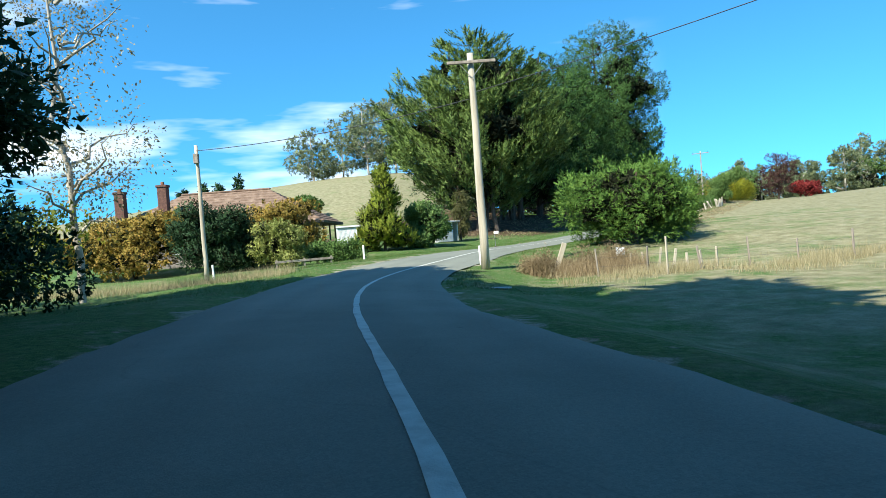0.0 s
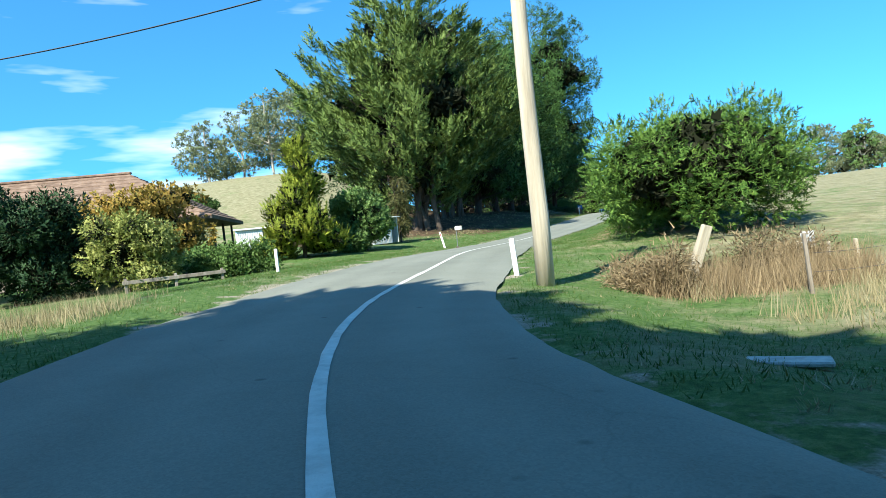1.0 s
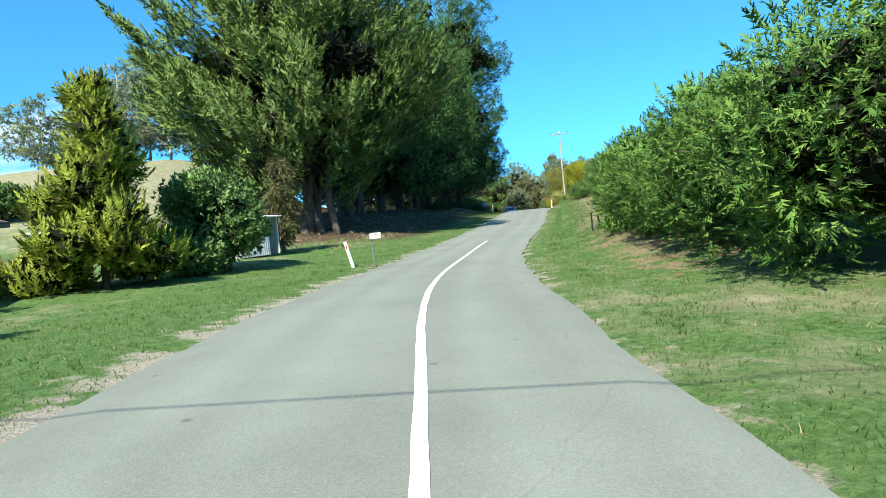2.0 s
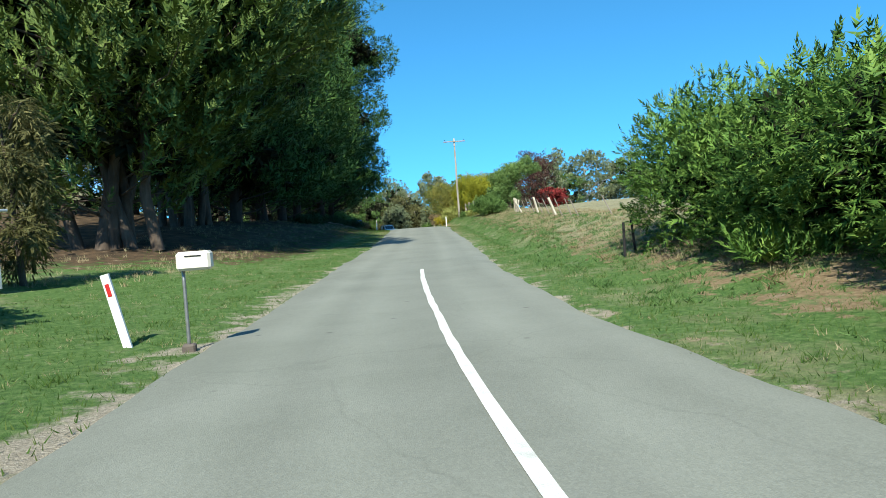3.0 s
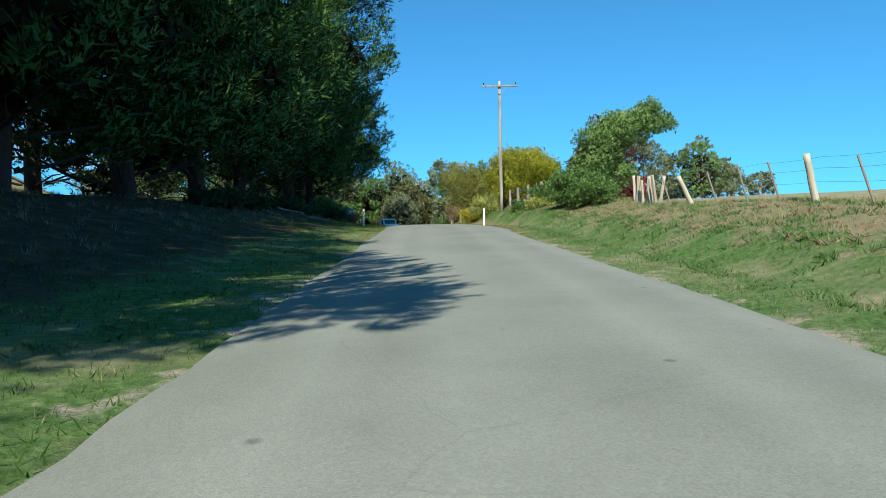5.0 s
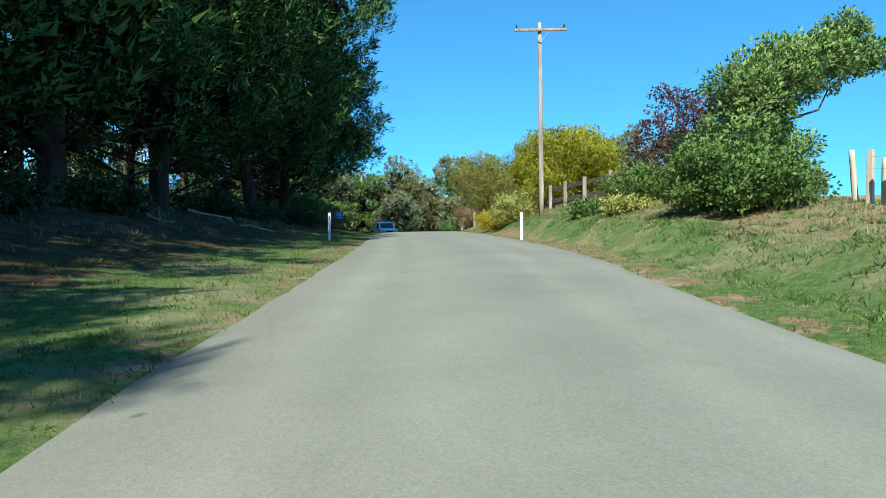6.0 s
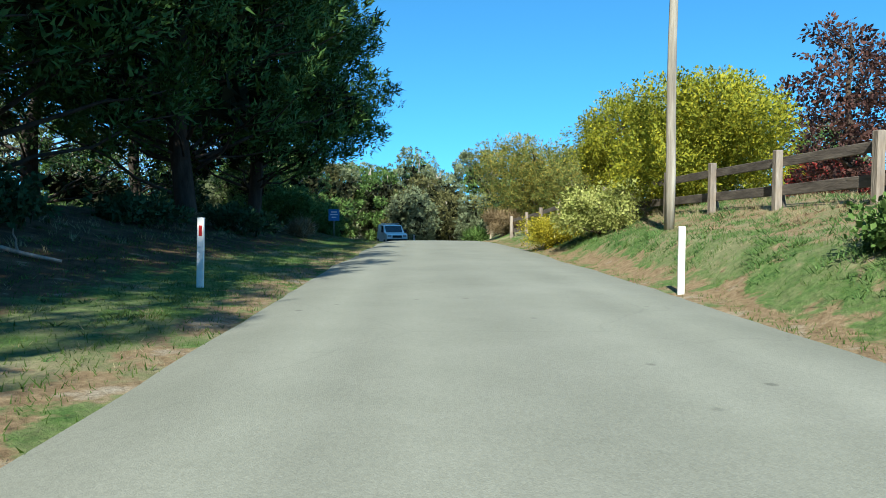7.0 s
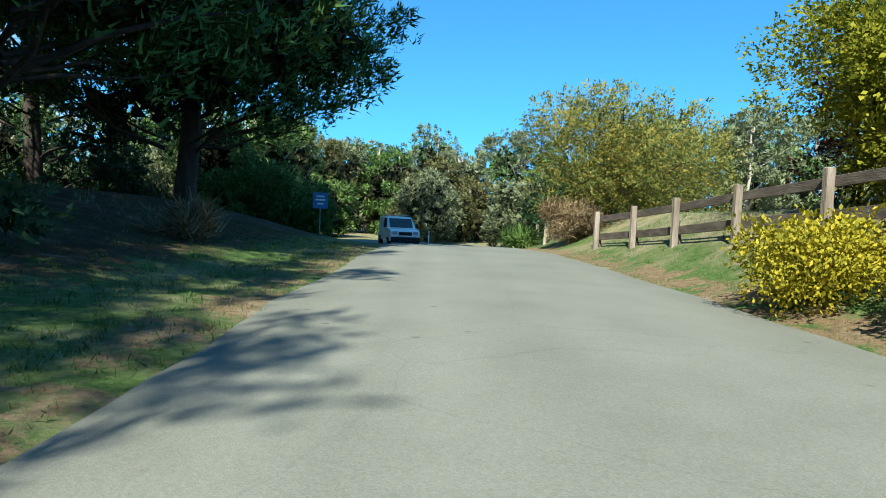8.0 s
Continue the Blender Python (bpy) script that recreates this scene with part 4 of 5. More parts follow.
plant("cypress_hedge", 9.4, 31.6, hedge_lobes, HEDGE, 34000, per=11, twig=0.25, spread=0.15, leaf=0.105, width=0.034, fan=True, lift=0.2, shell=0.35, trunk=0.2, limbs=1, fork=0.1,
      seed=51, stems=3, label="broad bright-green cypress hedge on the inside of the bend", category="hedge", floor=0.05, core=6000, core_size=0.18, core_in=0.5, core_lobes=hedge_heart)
plant("fallen_branches", 13.5, 44.3, [(0, 0, 0.02, 1.4, 0.9, 0.26), (0.9, -0.3, 0.05, 0.9, 0.7, 0.24), (-0.8, 0.2, 0.05, 0.8, 0.6, 0.2)], HEDGE, 620, per=15, twig=0.5, spread=0.18, leaf=0.14, width=0.035, fan=True, lift=-0.1, trunk=0.05, limbs=6,
      seed=52, top=0.3, label="pile of cut green cypress branches lying on the verge", category="branches")
rng = R(53)
bramble = [(rng.uniform(-1.9, 2.1), rng.normal(0, 0.4), rng.uniform(0.15, 0.75), rng.uniform(0.3, 0.6), rng.uniform(0.25, 0.5), rng.uniform(0.25, 0.45)) for k in range(22)]
plant("bramble", 4.9, 23.6, bramble, STRAW, 1500, per=12, twig=0.4, spread=0.34, leaf=0.1, width=0.02, lift=0.3, fold=1.5, needle=True, shell=0.95, trunk=0.012, limbs=22, seed=53, top=0.7, category="bush",
      label="tangle of dry brown brambles round old posts")

# ---- right side past the bend ----
blown = [(0.86 * a - 0.1 * b, -0.52 * a - 0.3 * b, z, r, r, r * 0.75) for a, b, z, r in ((-1.7, 0.2, 0.5, 0.8), (-1.2, -0.4, 1.0, 0.9), (-0.9, 0.3, 1.7, 1.0), (-0.4, -0.3, 2.3, 1.1), (-0.9, 0.4, 3.0, 0.9), (0.1, 0.2, 3.1, 1.1),
                                                                                     (0.5, -0.4, 3.7, 0.9), (1.1, 0.3, 3.5, 1.0), (1.7, -0.2, 4.0, 0.8), (2.3, 0.1, 3.8, 0.7), (2.0, 0.4, 4.5, 0.5), (2.9, 0.0, 3.7, 0.4), (0.3, 0.0, 1.2, 0.9))]
plant("bank_tree", 40.2, 87.0, blown, LUSH, 3400, per=13, twig=0.35, spread=0.22, leaf=0.095, width=0.065, lift=0.15, shell=0.6, needle=True, trunk=0.1, limbs=12, fork=0.1, seed=61, stems=3, top=3.0, label="green tree blown to one side over the bank")
bush(37.6, 86.5, 3.2, 2.2, 1.7, GREEN, 62, 1500, "green scrub on the road bank", name="bank_scrub", leaf=0.075, width=0.045)
plant("maple_tree", 57.2, 103.6, column(R(63), 7.4, 1.2, 3.4, 26, lambda u: 0.8 + 0.5 * u - 0.9 * u ** 3), RED, 1000, leaf=0.16, width=0.1, seed=63, label="dark red autumn tree behind the rail fence")
plant("golden_tree", 48.2, 103.5, column(R(64), 3.6, 0.6, 2.9, 20, lambda u: 0.9 + 0.4 * u - 0.9 * u ** 3), GOLDLIME, 4000, per=15, leaf=0.085, width=0.066, needle=True, seed=64, label="golden yellow autumn tree behind the rail fence")
plant("golden_tree", 52.4, 109.4, column(R(65), 4.5, 0.8, 3.8, 22, lambda u: 0.9 + 0.4 * u - 0.9 * u ** 3), GOLDLIME, 4800, per=15, leaf=0.085, width=0.066, needle=True, seed=65, label="green and gold autumn tree behind the rail fence")
plant("autumn_tree", 57.5, 125, column(R(66), 4.6, 0.6, 5.2, 26, lambda u: 0.9 + 0.4 * u - 0.9 * u ** 3), ORANGE, 5000, per=15, leaf=0.11, width=0.07, needle=True, seed=66, label="broad olive and orange autumn tree by the road")
bush(45.3, 104.9, 3.2, 2.8, 1.7, CREAM, 67, 1200, "cream and yellow leaved bush on the verge", leaf=0.08, width=0.05, per=17, pointed=False)
bush(46.2, 108.3, 3.4, 2.4, 1.0, YELLOW, 68, 1300, "bright yellow bush on the verge", leaf=0.06, width=0.038, per=15, pointed=False)

# ---- far trees ----
def gum(x, y, h, r, seed, clumps=420, label="grey-green gum tree with an open crown", mat=None, low=0.45, leaf=0.27, full=0.0, name="gum_tree"):
    """An open crown of many small clumps; full: how much of its inside is closed by dark shade-coloured twigs."""
    rng = R(seed)
    lobes = []
    for k in range(46):
        a, u = rng.random() * 2 * np.pi, rng.random()
        belly = math.sqrt(max(0.06, 1 - (1.9 * u - 0.8) ** 2 * 0.8))
        q = r * rng.uniform(0.35, 1.0) ** 0.7 * belly * 0.85
        b = r * rng.uniform(0.13, 0.25)
        lobes.append((q * np.cos(a), q * np.sin(a), h * (low + (0.95 - low) * u), b, b, b * rng.uniform(0.55, 0.8)))
    heart = [(0, 0, h * (low + (0.9 - low) * u), r * 0.6, r * 0.6, h * (1 - low) * 0.2) for u in (0.25, 0.5, 0.7)]
    return plant(name, x, y, lobes, mat or GUM, clumps, per=11, twig=0.4, spread=0.36, leaf=leaf, width=leaf * 0.55, lift=0.3, shell=0.5, needle=True, core=int(clumps * full), core_size=0.4, core_in=0.0, core_lobes=heart, trunk=0.26, bark=PALEBARK, limbs=16, fork=0.25, seed=seed, label=label)


for k, (gx_, gy_, h, r) in enumerate(((-25, 138, 13, 7), (-19, 141, 15, 8), (-13, 137, 16, 8), (-7, 141, 19, 9), (-1, 138, 17, 8), (-11, 147, 18, 8), (5, 143, 16, 8))):
    gum(gx_, gy_, h, r, 70 + k, 1150, low=0.22, leaf=0.34)
for k, (gx_, gy_) in enumerate(((-58, 150), (-54, 152), (-50, 151), (-46, 153))):
    plant("far_conifer", gx_, gy_, column(R(80 + k), 6.5 + k % 2, 0.5, 2.6, 14, lambda u: 1.05 - 0.9 * u), DARKGREEN, 300, leaf=0.6, width=0.25, twig=0.9, seed=80 + k, label="dark young conifer on the hill crest")
rng = R(90)
for k in range(34):
    u = k / 33
    gum(22 + 100 * u + rng.normal(0, 4), 172 + 22 * math.sin(u * 3.1) + rng.normal(0, 6) - 25 * u, rng.uniform(10, 15), rng.uniform(5, 7.5), 100 + k, 680, "tree of the dense wood at the end of the road", mat=(GREEN, GUM, LUSH, GUM, GREEN)[k % 5], low=0.06, full=0.14, name="wood_tree", leaf=0.32)
gum(105.5, 210.5, 19, 6.4, 140, 1500, "tall conical gum tree above the wood", low=0.2, leaf=0.36)
for k, (gx_, gy_, h) in enumerate(((47, 171, 10), (52, 174, 11), (57, 172, 12), (62, 175, 11), (67, 171, 10), (72, 168, 9), (76, 172, 11), (55, 163, 6), (71, 160, 6), (49, 164, 6))):
    gum(gx_, gy_, h, 5.2, 560 + k, 1000, "tree of the dense wood at the end of the road", mat=(GUM, GREEN, OLIVE)[k % 3], low=0.02, full=0.3, name="wood_tree", leaf=0.3)
for k, (gx_, gy_, h) in enumerate(((118, 136, 12), (124, 140, 14), (131, 143, 12), (137, 140, 10), (165, 120, 9), (172, 125, 10), (182, 128, 9), (190, 118, 10), (200, 110, 9))):
    gum(gx_, gy_, h * 0.62, h * 0.34, 180 + k, 420, "gum tree on the far side of the pasture", low=0.3, leaf=0.36)
for k in range(24):
    u = k / 23
    gum(150 + 60 * u + rng.normal(0, 8), 105 - 150 * u + rng.normal(0, 8), rng.uniform(9, 14), rng.uniform(5, 8), 150 + k, 260, "tree of the far wood behind the pasture", mat=(GUM, GREEN)[k % 2], low=0.1, leaf=0.5, full=0.15)

for k, (gx_, gy_, h) in enumerate(((84, 151, 12), (91, 153, 13.5), (98, 148, 15), (105, 153, 18), (112, 149, 17), (119, 152, 18))):
    gum(gx_, gy_, h, h * 0.38, 230 + k, 900, "tall gum tree beyond the crest of the pasture", low=0.3, leaf=0.38)
bush(65.0, 109.0, 5.0, 4.5, 2.9, BRIGHTRED, 69, 800, "bright red autumn tree behind the rail fence", name="red_tree", leaf=0.2, width=0.14)

bush(49.5, 109.0, 2.7, 2.5, 3.4, GOLDLIME, 622, 1000, "green and gold shrub growing through the rail fence", name="fence_shrub", leaf=0.085, width=0.055, per=16, pointed=False)
bush(50.9, 110.6, 2.2, 2.0, 3.9, RED, 623, 260, "thin dark red shrub growing through the rail fence", name="red_shrub", leaf=0.085, width=0.055)


# ---- fences ----
def rail_fence(posts):
    """Squared posts with two rails between them."""
    f = thing("rail_fence", *posts[0], z=gz(*posts[0]), label="old post-and-rail fence of grey timber along the bank", category="fence")
    ox, oy, oz = f.matrix_world.translation
    tops = []
    for x, y in posts:
        z = gz(x, y) - oz
        tops.append((x - ox, y - oy, z))
        solid("post", box(0.16, 0.14, 1.42, 0.012, (x - ox, y - oy, z - 0.15), pose(0, 0, 0, 0, 0, -20)), GREYWOOD, f)
        solid("strut", beam((x - ox + 0.16, y - oy - 0.1, z - 0.05), (x - ox + 0.1, y - oy + 0.02, z + 0.8), 0.09, 0.06), RAILWOOD, f, "short dark strut")
    for a, b in zip(tops, tops[1:]):
        for h, w in ((1.02, 0.2), (0.42, 0.22)):
            solid("rail", beam((a[0] + 0.1, a[1], a[2] + h), (b[0] + 0.1, b[1], b[2] + h), 0.05, w), RAILWOOD, f)


FENCE = [(40.6, 88.4), (41.3, 90.8), (42.0, 93.1), (42.75, 95.4), (43.6, 97.8), (44.6, 100.2), (45.7, 102.6), (46.75, 105.0), (47.8, 107.4), (48.8, 109.9), (49.7, 112.4), (50.6, 114.9), (51.5, 117.3), (52.2, 119.7)]
rail_fence(FENCE)


STAKES = ((20.2, 53.2, 0.95, 0), (22.6, 57.1, 0.95, 0), (25.2, 61.8, 0.95, 0), (26.3, 63.5, 1.0, 0), (27.2, 65.2, 1.05, 0), (28.05, 66.7, 1.1, 1), (29.0, 68.3, 1.05, 0), (30.1, 70.2, 1.05, 0), (31.1, 71.9, 1.1, 1),
          (31.9, 73.2, 1.05, 0), (32.7, 74.6, 1.1, 0), (33.6, 76.2, 1.0, 0), (34.4, 77.7, 1.05, 1), (35.3, 79.3, 1.15, 0))


def stake(x, y, h, w, lean, label, mat=None, round_post=False, turn=None):
    s = thing("fence_stake", x, y, label=label, category="fence post", group="stakes of the old wire fence")
    s.matrix_world = pose(x, y, gz(x, y) - 0.15, lean[0], lean[1], (x * 37 + y * 11) % 90 if turn is None else turn)
    solid("post", rod(w, w * 0.85, h + 0.15, 7, wob=0.003) if round_post else box(w * 2, w * 1.4, h + 0.15, 0.01, taper=0.9), mat or GREYWOOD, s)


rng = R(301)
# thick pale posts and thin dark stakes, most of them leaning to one side
for x, y, h, thick in STAKES:
    stake(x, y, h, 0.085 if thick else 0.028, (-9 + rng.normal(0, 3), -15 + rng.normal(0, 5)), "thick weathered fence post leaning on the bank" if thick else "thin leaning fence stake on the bank", POLEWOOD if thick else None, thick, 0)
for k in range(9):
    stake(36.2 + 0.3 * k, 80.6 + 0.42 * k, rng.uniform(0.9, 1.2), 0.07, (rng.normal(0, 5), rng.normal(0, 6)), "pale split timber post in a close row", POLEWOOD, k % 2 == 0)
for x, y in ((55.8, 127.3), (56.5, 128.1), (56.9, 129.4)):
    stake(x, y, 1.0, 0.08, (rng.normal(0, 2), rng.normal(0, 2)), "pale squared post at the garden gate by the far bend", POLEWOOD, False, 10)
# both posts take a black material to stand for the hedge's shade on them
stake(14.6, 49.3, 0.85, 0.035, (0, 0), "fence post coloured black for the shade of the hedge", RUBBER)
stake(15.1, 49.4, 0.85, 0.035, (0, -14), "leaning post coloured black for the shade of the hedge", RUBBER)
# the fence of the corner paddock
for k in range(11):
    u = k / 10
    stake(5.2 + 17 * u, 21.6 - 1.0 * u + rng.normal(0, 0.15), rng.uniform(0.7, 1.0), 0.04, (rng.normal(0, 4), rng.normal(0, 5)), "short weathered paddock stake in dry grass")
for k in range(8):
    stake(6.3 + 0.45 * k, 23.3 - 0.2 * k, rng.uniform(0.5, 0.8), 0.05, (rng.normal(0, 4), rng.normal(0, 5)), "short pale split stake beside the brambles", POLEWOOD)
stake(3.92, 23.3, 1.28, 0.095, (8, 19), "stout leaning post of pale split timber in the brambles", POLEWOOD, False, 0)
stake(7.2, 20.6, 1.25, 0.04, (0, 0), "tall thin pale stake on the verge", POLEWOOD)
rng = R(302)
pad = thing("paddock_sign_board", 6.45, 23.26, label="small blank white board on a stake by the brambles", category="board", turn=10)
solid("stake", box(0.04, 0.03, 0.85, 0.004), GREYWOOD, pad)
solid("board", box(0.34, 0.02, 0.3, 0.004, (0, -0.03, 0.55)), WHITE, pad)


def fence_wires(name, points, heights, label):
    f = thing(name, *points[0], z=0.0, label=label, category="wire")
    ox, oy, _ = f.matrix_world.translation
    for h in heights:
        pieces = [wire_mesh((a[0] - ox, a[1] - oy, gz(*a) + h), (b[0] - ox, b[1] - oy, gz(*b) + h), 0.03, 0.003, 4) for a, b in zip(points, points[1:])]
        v, q = joined(pieces)
        part("strand", mesh_of("strand", v, q, WIRE), f)


fence_wires("bank_fence_wire", [(19.0 + 18.6 * k / 14, 51.0 + 32.2 * k / 14) for k in range(15)], (0.45, 0.75, 1.0), "thin wire strands along the bank stakes")
fence_wires("paddock_fence_wire", [(5.2 + 1.7 * k, 21.6 - 0.1 * k) for k in range(11)], (0.35, 0.65), "thin wire strands along the paddock stakes")

# ---- overhead wires ----
def overhead(name, a, b, sag, label):
    w = thing(name, a[0], a[1], z=a[2], label=label, category="wire")
    v, q = wire_mesh((0, 0, 0), (b[0] - a[0], b[1] - a[1], b[2] - a[2]), sag, 0.016, 18)
    part("cable", mesh_of("cable", v, q, WIRE), w)


p1z, plz = gz(1.47, 23.62), gz(-10.87, 29.05)
overhead("service_wire", (1.3, 23.55, p1z + 6.35), (-10.85, 29.0, plz + 6.0), 0.25, "black overhead wire from the roadside pole to the service pole")
overhead("power_line", (1.6, 23.5, p1z + 6.6), (24, 8.5, 11.0), 0.5, "black overhead power line leaving the roadside pole")


# ---- the house in the garden ----
def house():
    x0, x1, y0, y1 = -22.6, -8.0, 42.6, 51.0
    g = gz(-15, 45) - 0.2
    eave, ridge, over = 3.35 - g, 6.1 - g, 0.45
    h = thing("house", -15.3, 46.8, z=g, label="old overgrown cottage with a brown tiled hip roof", category="house")
    cx, cy = -15.3, 46.8
    a0, a1, b0, b1 = x0 - cx, x1 - cx, y0 - cy, y1 - cy
    wall = solid("wall", box(a1 - a0 - 2.4, b1 - b0, eave, 0.02, ((a0 + a1) / 2 - 1.2, (b0 + b1) / 2, 0)), WEATHERBOARD, h, "dark weatherboard walls")
    for k, wx in enumerate((-5.6, -2.4, 1.6)):
        w = solid("window", box(1.3, 0.06, 1.3, 0.01, (wx, b0 - 0.02, 0.9)), WHITE, h, "white window frame")
        solid("pane", box(1.1, 0.03, 1.1, 0.004, (wx, b0 - 0.055, 1.0)), GLASS, w, "dark window pane")
    solid("verandah_floor", box(2.6, b1 - b0, 0.25, 0.02, (a1 - 1.3, (b0 + b1) / 2, 0)), GREYWOOD, h)
    for k in range(4):
        solid("verandah_post", box(0.11, 0.11, eave - 0.2, 0.01, (a1 - 0.15, b0 + 0.2 + k * (b1 - b0 - 0.4) / 3, 0.2)), RAILWOOD, h)
    solid("eave_board", box(a1 - a0 + 2 * over, b1 - b0 + 2 * over, 0.14, 0.02, ((a0 + a1) / 2, (b0 + b1) / 2, eave - 0.02)), RAILWOOD, h, "dark eaves board")
    half = (b1 - b0) / 2 + over
    courses = 13
    for k in range(courses):
        u0, u1 = k / courses, (k + 1.25) / courses
        z0, z1 = eave + 0.12 + (ridge - eave) * u0 + 0.05, eave + 0.12 + (ridge - eave) * min(u1, 1.0)
        i0, i1 = half * u0, half * min(u1, 1.0)
        X0, X1, Y0, Y1 = a0 - over, a1 + over, b0 - over, b1 + over
        bm = bmesh.new()
        lo = [bm.verts.new((x, y, z)) for z in (z0 - 0.05, z0) for x, y in ((X0 + i0, Y0 + i0), (X1 - i0, Y0 + i0), (X1 - i0, Y1 - i0), (X0 + i0, Y1 - i0))]
        hi = [bm.verts.new((x, y, z1)) for x, y in ((X0 + i1, Y0 + i1), (X1 - i1, Y0 + i1), (X1 - i1, Y1 - i1), (X0 + i1, Y1 - i1))]
        for j in range(4):
            q = (j + 1) % 4
            bm.faces.new((lo[j], lo[q], lo[4 + q], lo[4 + j]))
            bm.faces.new((lo[4 + j], lo[4 + q], hi[q], hi[j]))
        solid("tile_course", bm, TILE, h)
    solid("ridge_cap", box(a1 - a0 - 2 * half + 2 * over + 0.3, 0.26, 0.14, 0.04, ((a0 + a1) / 2, (b0 + b1) / 2, ridge + 0.08)), TILE, h)
    for x, y, top in ((-21.4, 43.4, 6.35), (-18.6, 43.7, 6.65)):
        c = solid("chimney", box(0.62, 0.55, top - g - 2.4, 0.02, (x - cx, y - cy, 2.4)), BRICKRED, h, "tall rust-brown brick chimney")
        solid("cap", box(0.74, 0.67, 0.16, 0.02, (x - cx, y - cy, top - g - 0.08)), BRICKRED, c, "projecting brick cap")
        solid("pot", rod(0.14, 0.11, 0.25, 10, (x - cx, y - cy, top - g + 0.06)), RUSTED, c, "chimney pot")


house()


def garden_shed(x, y, turn, size=0.8):
    s = thing("garden_shed", x, y, turn=turn, label="small pale corrugated-iron shed with an open dark doorway", category="shed")
    solid("wall", box(2.2, 0.08, 2.1, 0.01, (-0.3, -1.0, 0)), IRON, s)
    for k in range(14):
        solid("rib", box(0.05, 0.03, 2.1, 0.008, (-1.3 + k * 0.155, -1.055, 0)), IRON, s)
    solid("side_wall", box(0.08, 2.0, 2.2, 0.01, (-1.4, 0, 0)), IRON, s)
    solid("side_wall", box(0.08, 2.0, 2.2, 0.01, (1.7, 0, 0)), IRON, s)
    solid("back_wall", box(3.0, 0.08, 2.2, 0.01, (0.15, 1.0, 0)), IRON, s)
    solid("roof", box(3.5, 2.5, 0.07, 0.01, (0.15, 0, 2.2), pose(0, 0, 0, 4, 0, 0)), IRON, s)
    solid("door_post", box(0.1, 0.1, 2.2, 0.01, (0.85, -1.0, 0)), WHITE, s)
    for k in range(16):
        solid("louvre", box(0.03, 0.8, 0.07, 0.004, (1.76, -0.4, 0.25 + k * 0.115), pose(0, 0, 0, 0, 35, 0)), IRON, s, "pale slat of a louvred side")
    s.scale = (size, size, size)


garden_shed(-8.6, 62.5, 12, 0.8)
garden_shed(0.3, 55.2, 42)

# low white rail before the garden
rail = thing("garden_rail", -8.0, 34.6, label="low weathered grey rail along the garden edge", category="fence", turn=24)
for k in range(3):
    solid("post", box(0.09, 0.07, 0.55, 0.006, (1.5 * k - 1.0, 0, -0.1)), GREYWOOD, rail)
solid("rail", box(3.2, 0.05, 0.12, 0.006, (0.5, -0.06, 0.26)), GREYWOOD, rail)


# ---- the van, the signs at the far end ----
def van(x, y, turn):
    v = thing("four_wheel_drive", x, y, turn=turn, label="white four-wheel drive with a rear canopy on the road", category="car")
    bm = bmesh.new()
    prof = [(-2.4, 0.42), (2.3, 0.42), (2.4, 0.75), (2.36, 1.08), (2.1, 1.17), (1.15, 1.24), (0.5, 1.82), (0.2, 1.9), (-2.25, 1.92), (-2.4, 1.75)]
    sides = []
    for s, k in ((-1, 0.9), (1, 0.9)):
        sides.append([bm.verts.new((s * k * (0.86 if z > 1.3 else 1.0), -p, z)) for p, z in prof])
    bm.faces.new(sides[0])
    bm.faces.new(sides[1][::-1])
    for i in range(len(prof)):
        j = (i + 1) % len(prof)
        bm.faces.new((sides[0][j], sides[0][i], sides[1][i], sides[1][j]))
    bmesh.ops.recalc_face_normals(bm, faces=bm.faces[:])
    bmesh.ops.bevel(bm, geom=bm.edges[:], offset=0.06, segments=2, affect="EDGES", profile=0.5)
    body = solid("body", bm, CARWHITE, v)
    solid("windscreen", beam((0, -1.16, 1.28), (0, -0.56, 1.81), 1.42, 0.03), GLASS, v, "dark windscreen")
    for s in (-1, 1):
        solid("side_window", box(0.02, 0.85, 0.5, 0.01, (s * 0.845, -0.15, 1.3), None), GLASS, v, "dark side window")
        solid("headlight", box(0.3, 0.06, 0.2, 0.03, (s * 0.64, -2.38, 0.86)), STEEL, v, "headlight")
        solid("mirror", box(0.2, 0.1, 0.26, 0.03, (s * 1.0, -0.95, 1.25)), RUBBER, v, "black door mirror")
    solid("grille", box(0.8, 0.05, 0.2, 0.02, (0, -2.4, 0.82)), RUBBER, v, "black grille")
    solid("bumper", box(1.78, 0.2, 0.34, 0.05, (0, -2.44, 0.38)), RUBBER, v, "dark bumper")
    for p in (-0.2, 0.7, 1.6):
        solid("roof_bar", box(1.3, 0.06, 0.05, 0.01, (0, p, 1.98)), STEEL, v, "roof rack bar")
    for s in (-1, 1):
        for p in (-1.55, 1.5):
            w = solid("wheel", rod(0.33, 0.33, 0.22, 18, (s * 0.86 - 0.11, p, 0.33), pose(0, 0, 0, 0, 90, 0)), RUBBER, v, "black tyre")
            solid("rim", rod(0.19, 0.19, 0.03, 12, (s * 0.86 + (0.1 if s > 0 else -0.13), p, 0.33), pose(0, 0, 0, 0, 90, 0)), STEEL, w, "steel rim")


van(53.9, 140.2, -13)
guide_post(58.0, 144.0, 1.0)
sg = thing("road_sign", 49.6, 143.0, turn=-18, label="blue road sign on a thin steel post", category="road sign")
solid("post", rod(0.035, 0.035, 2.9, 8), STEEL, sg)
plate = solid("plate", box(0.95, 0.03, 1.0, 0.01, (0, -0.06, 1.9)), SIGNBLUE, sg)
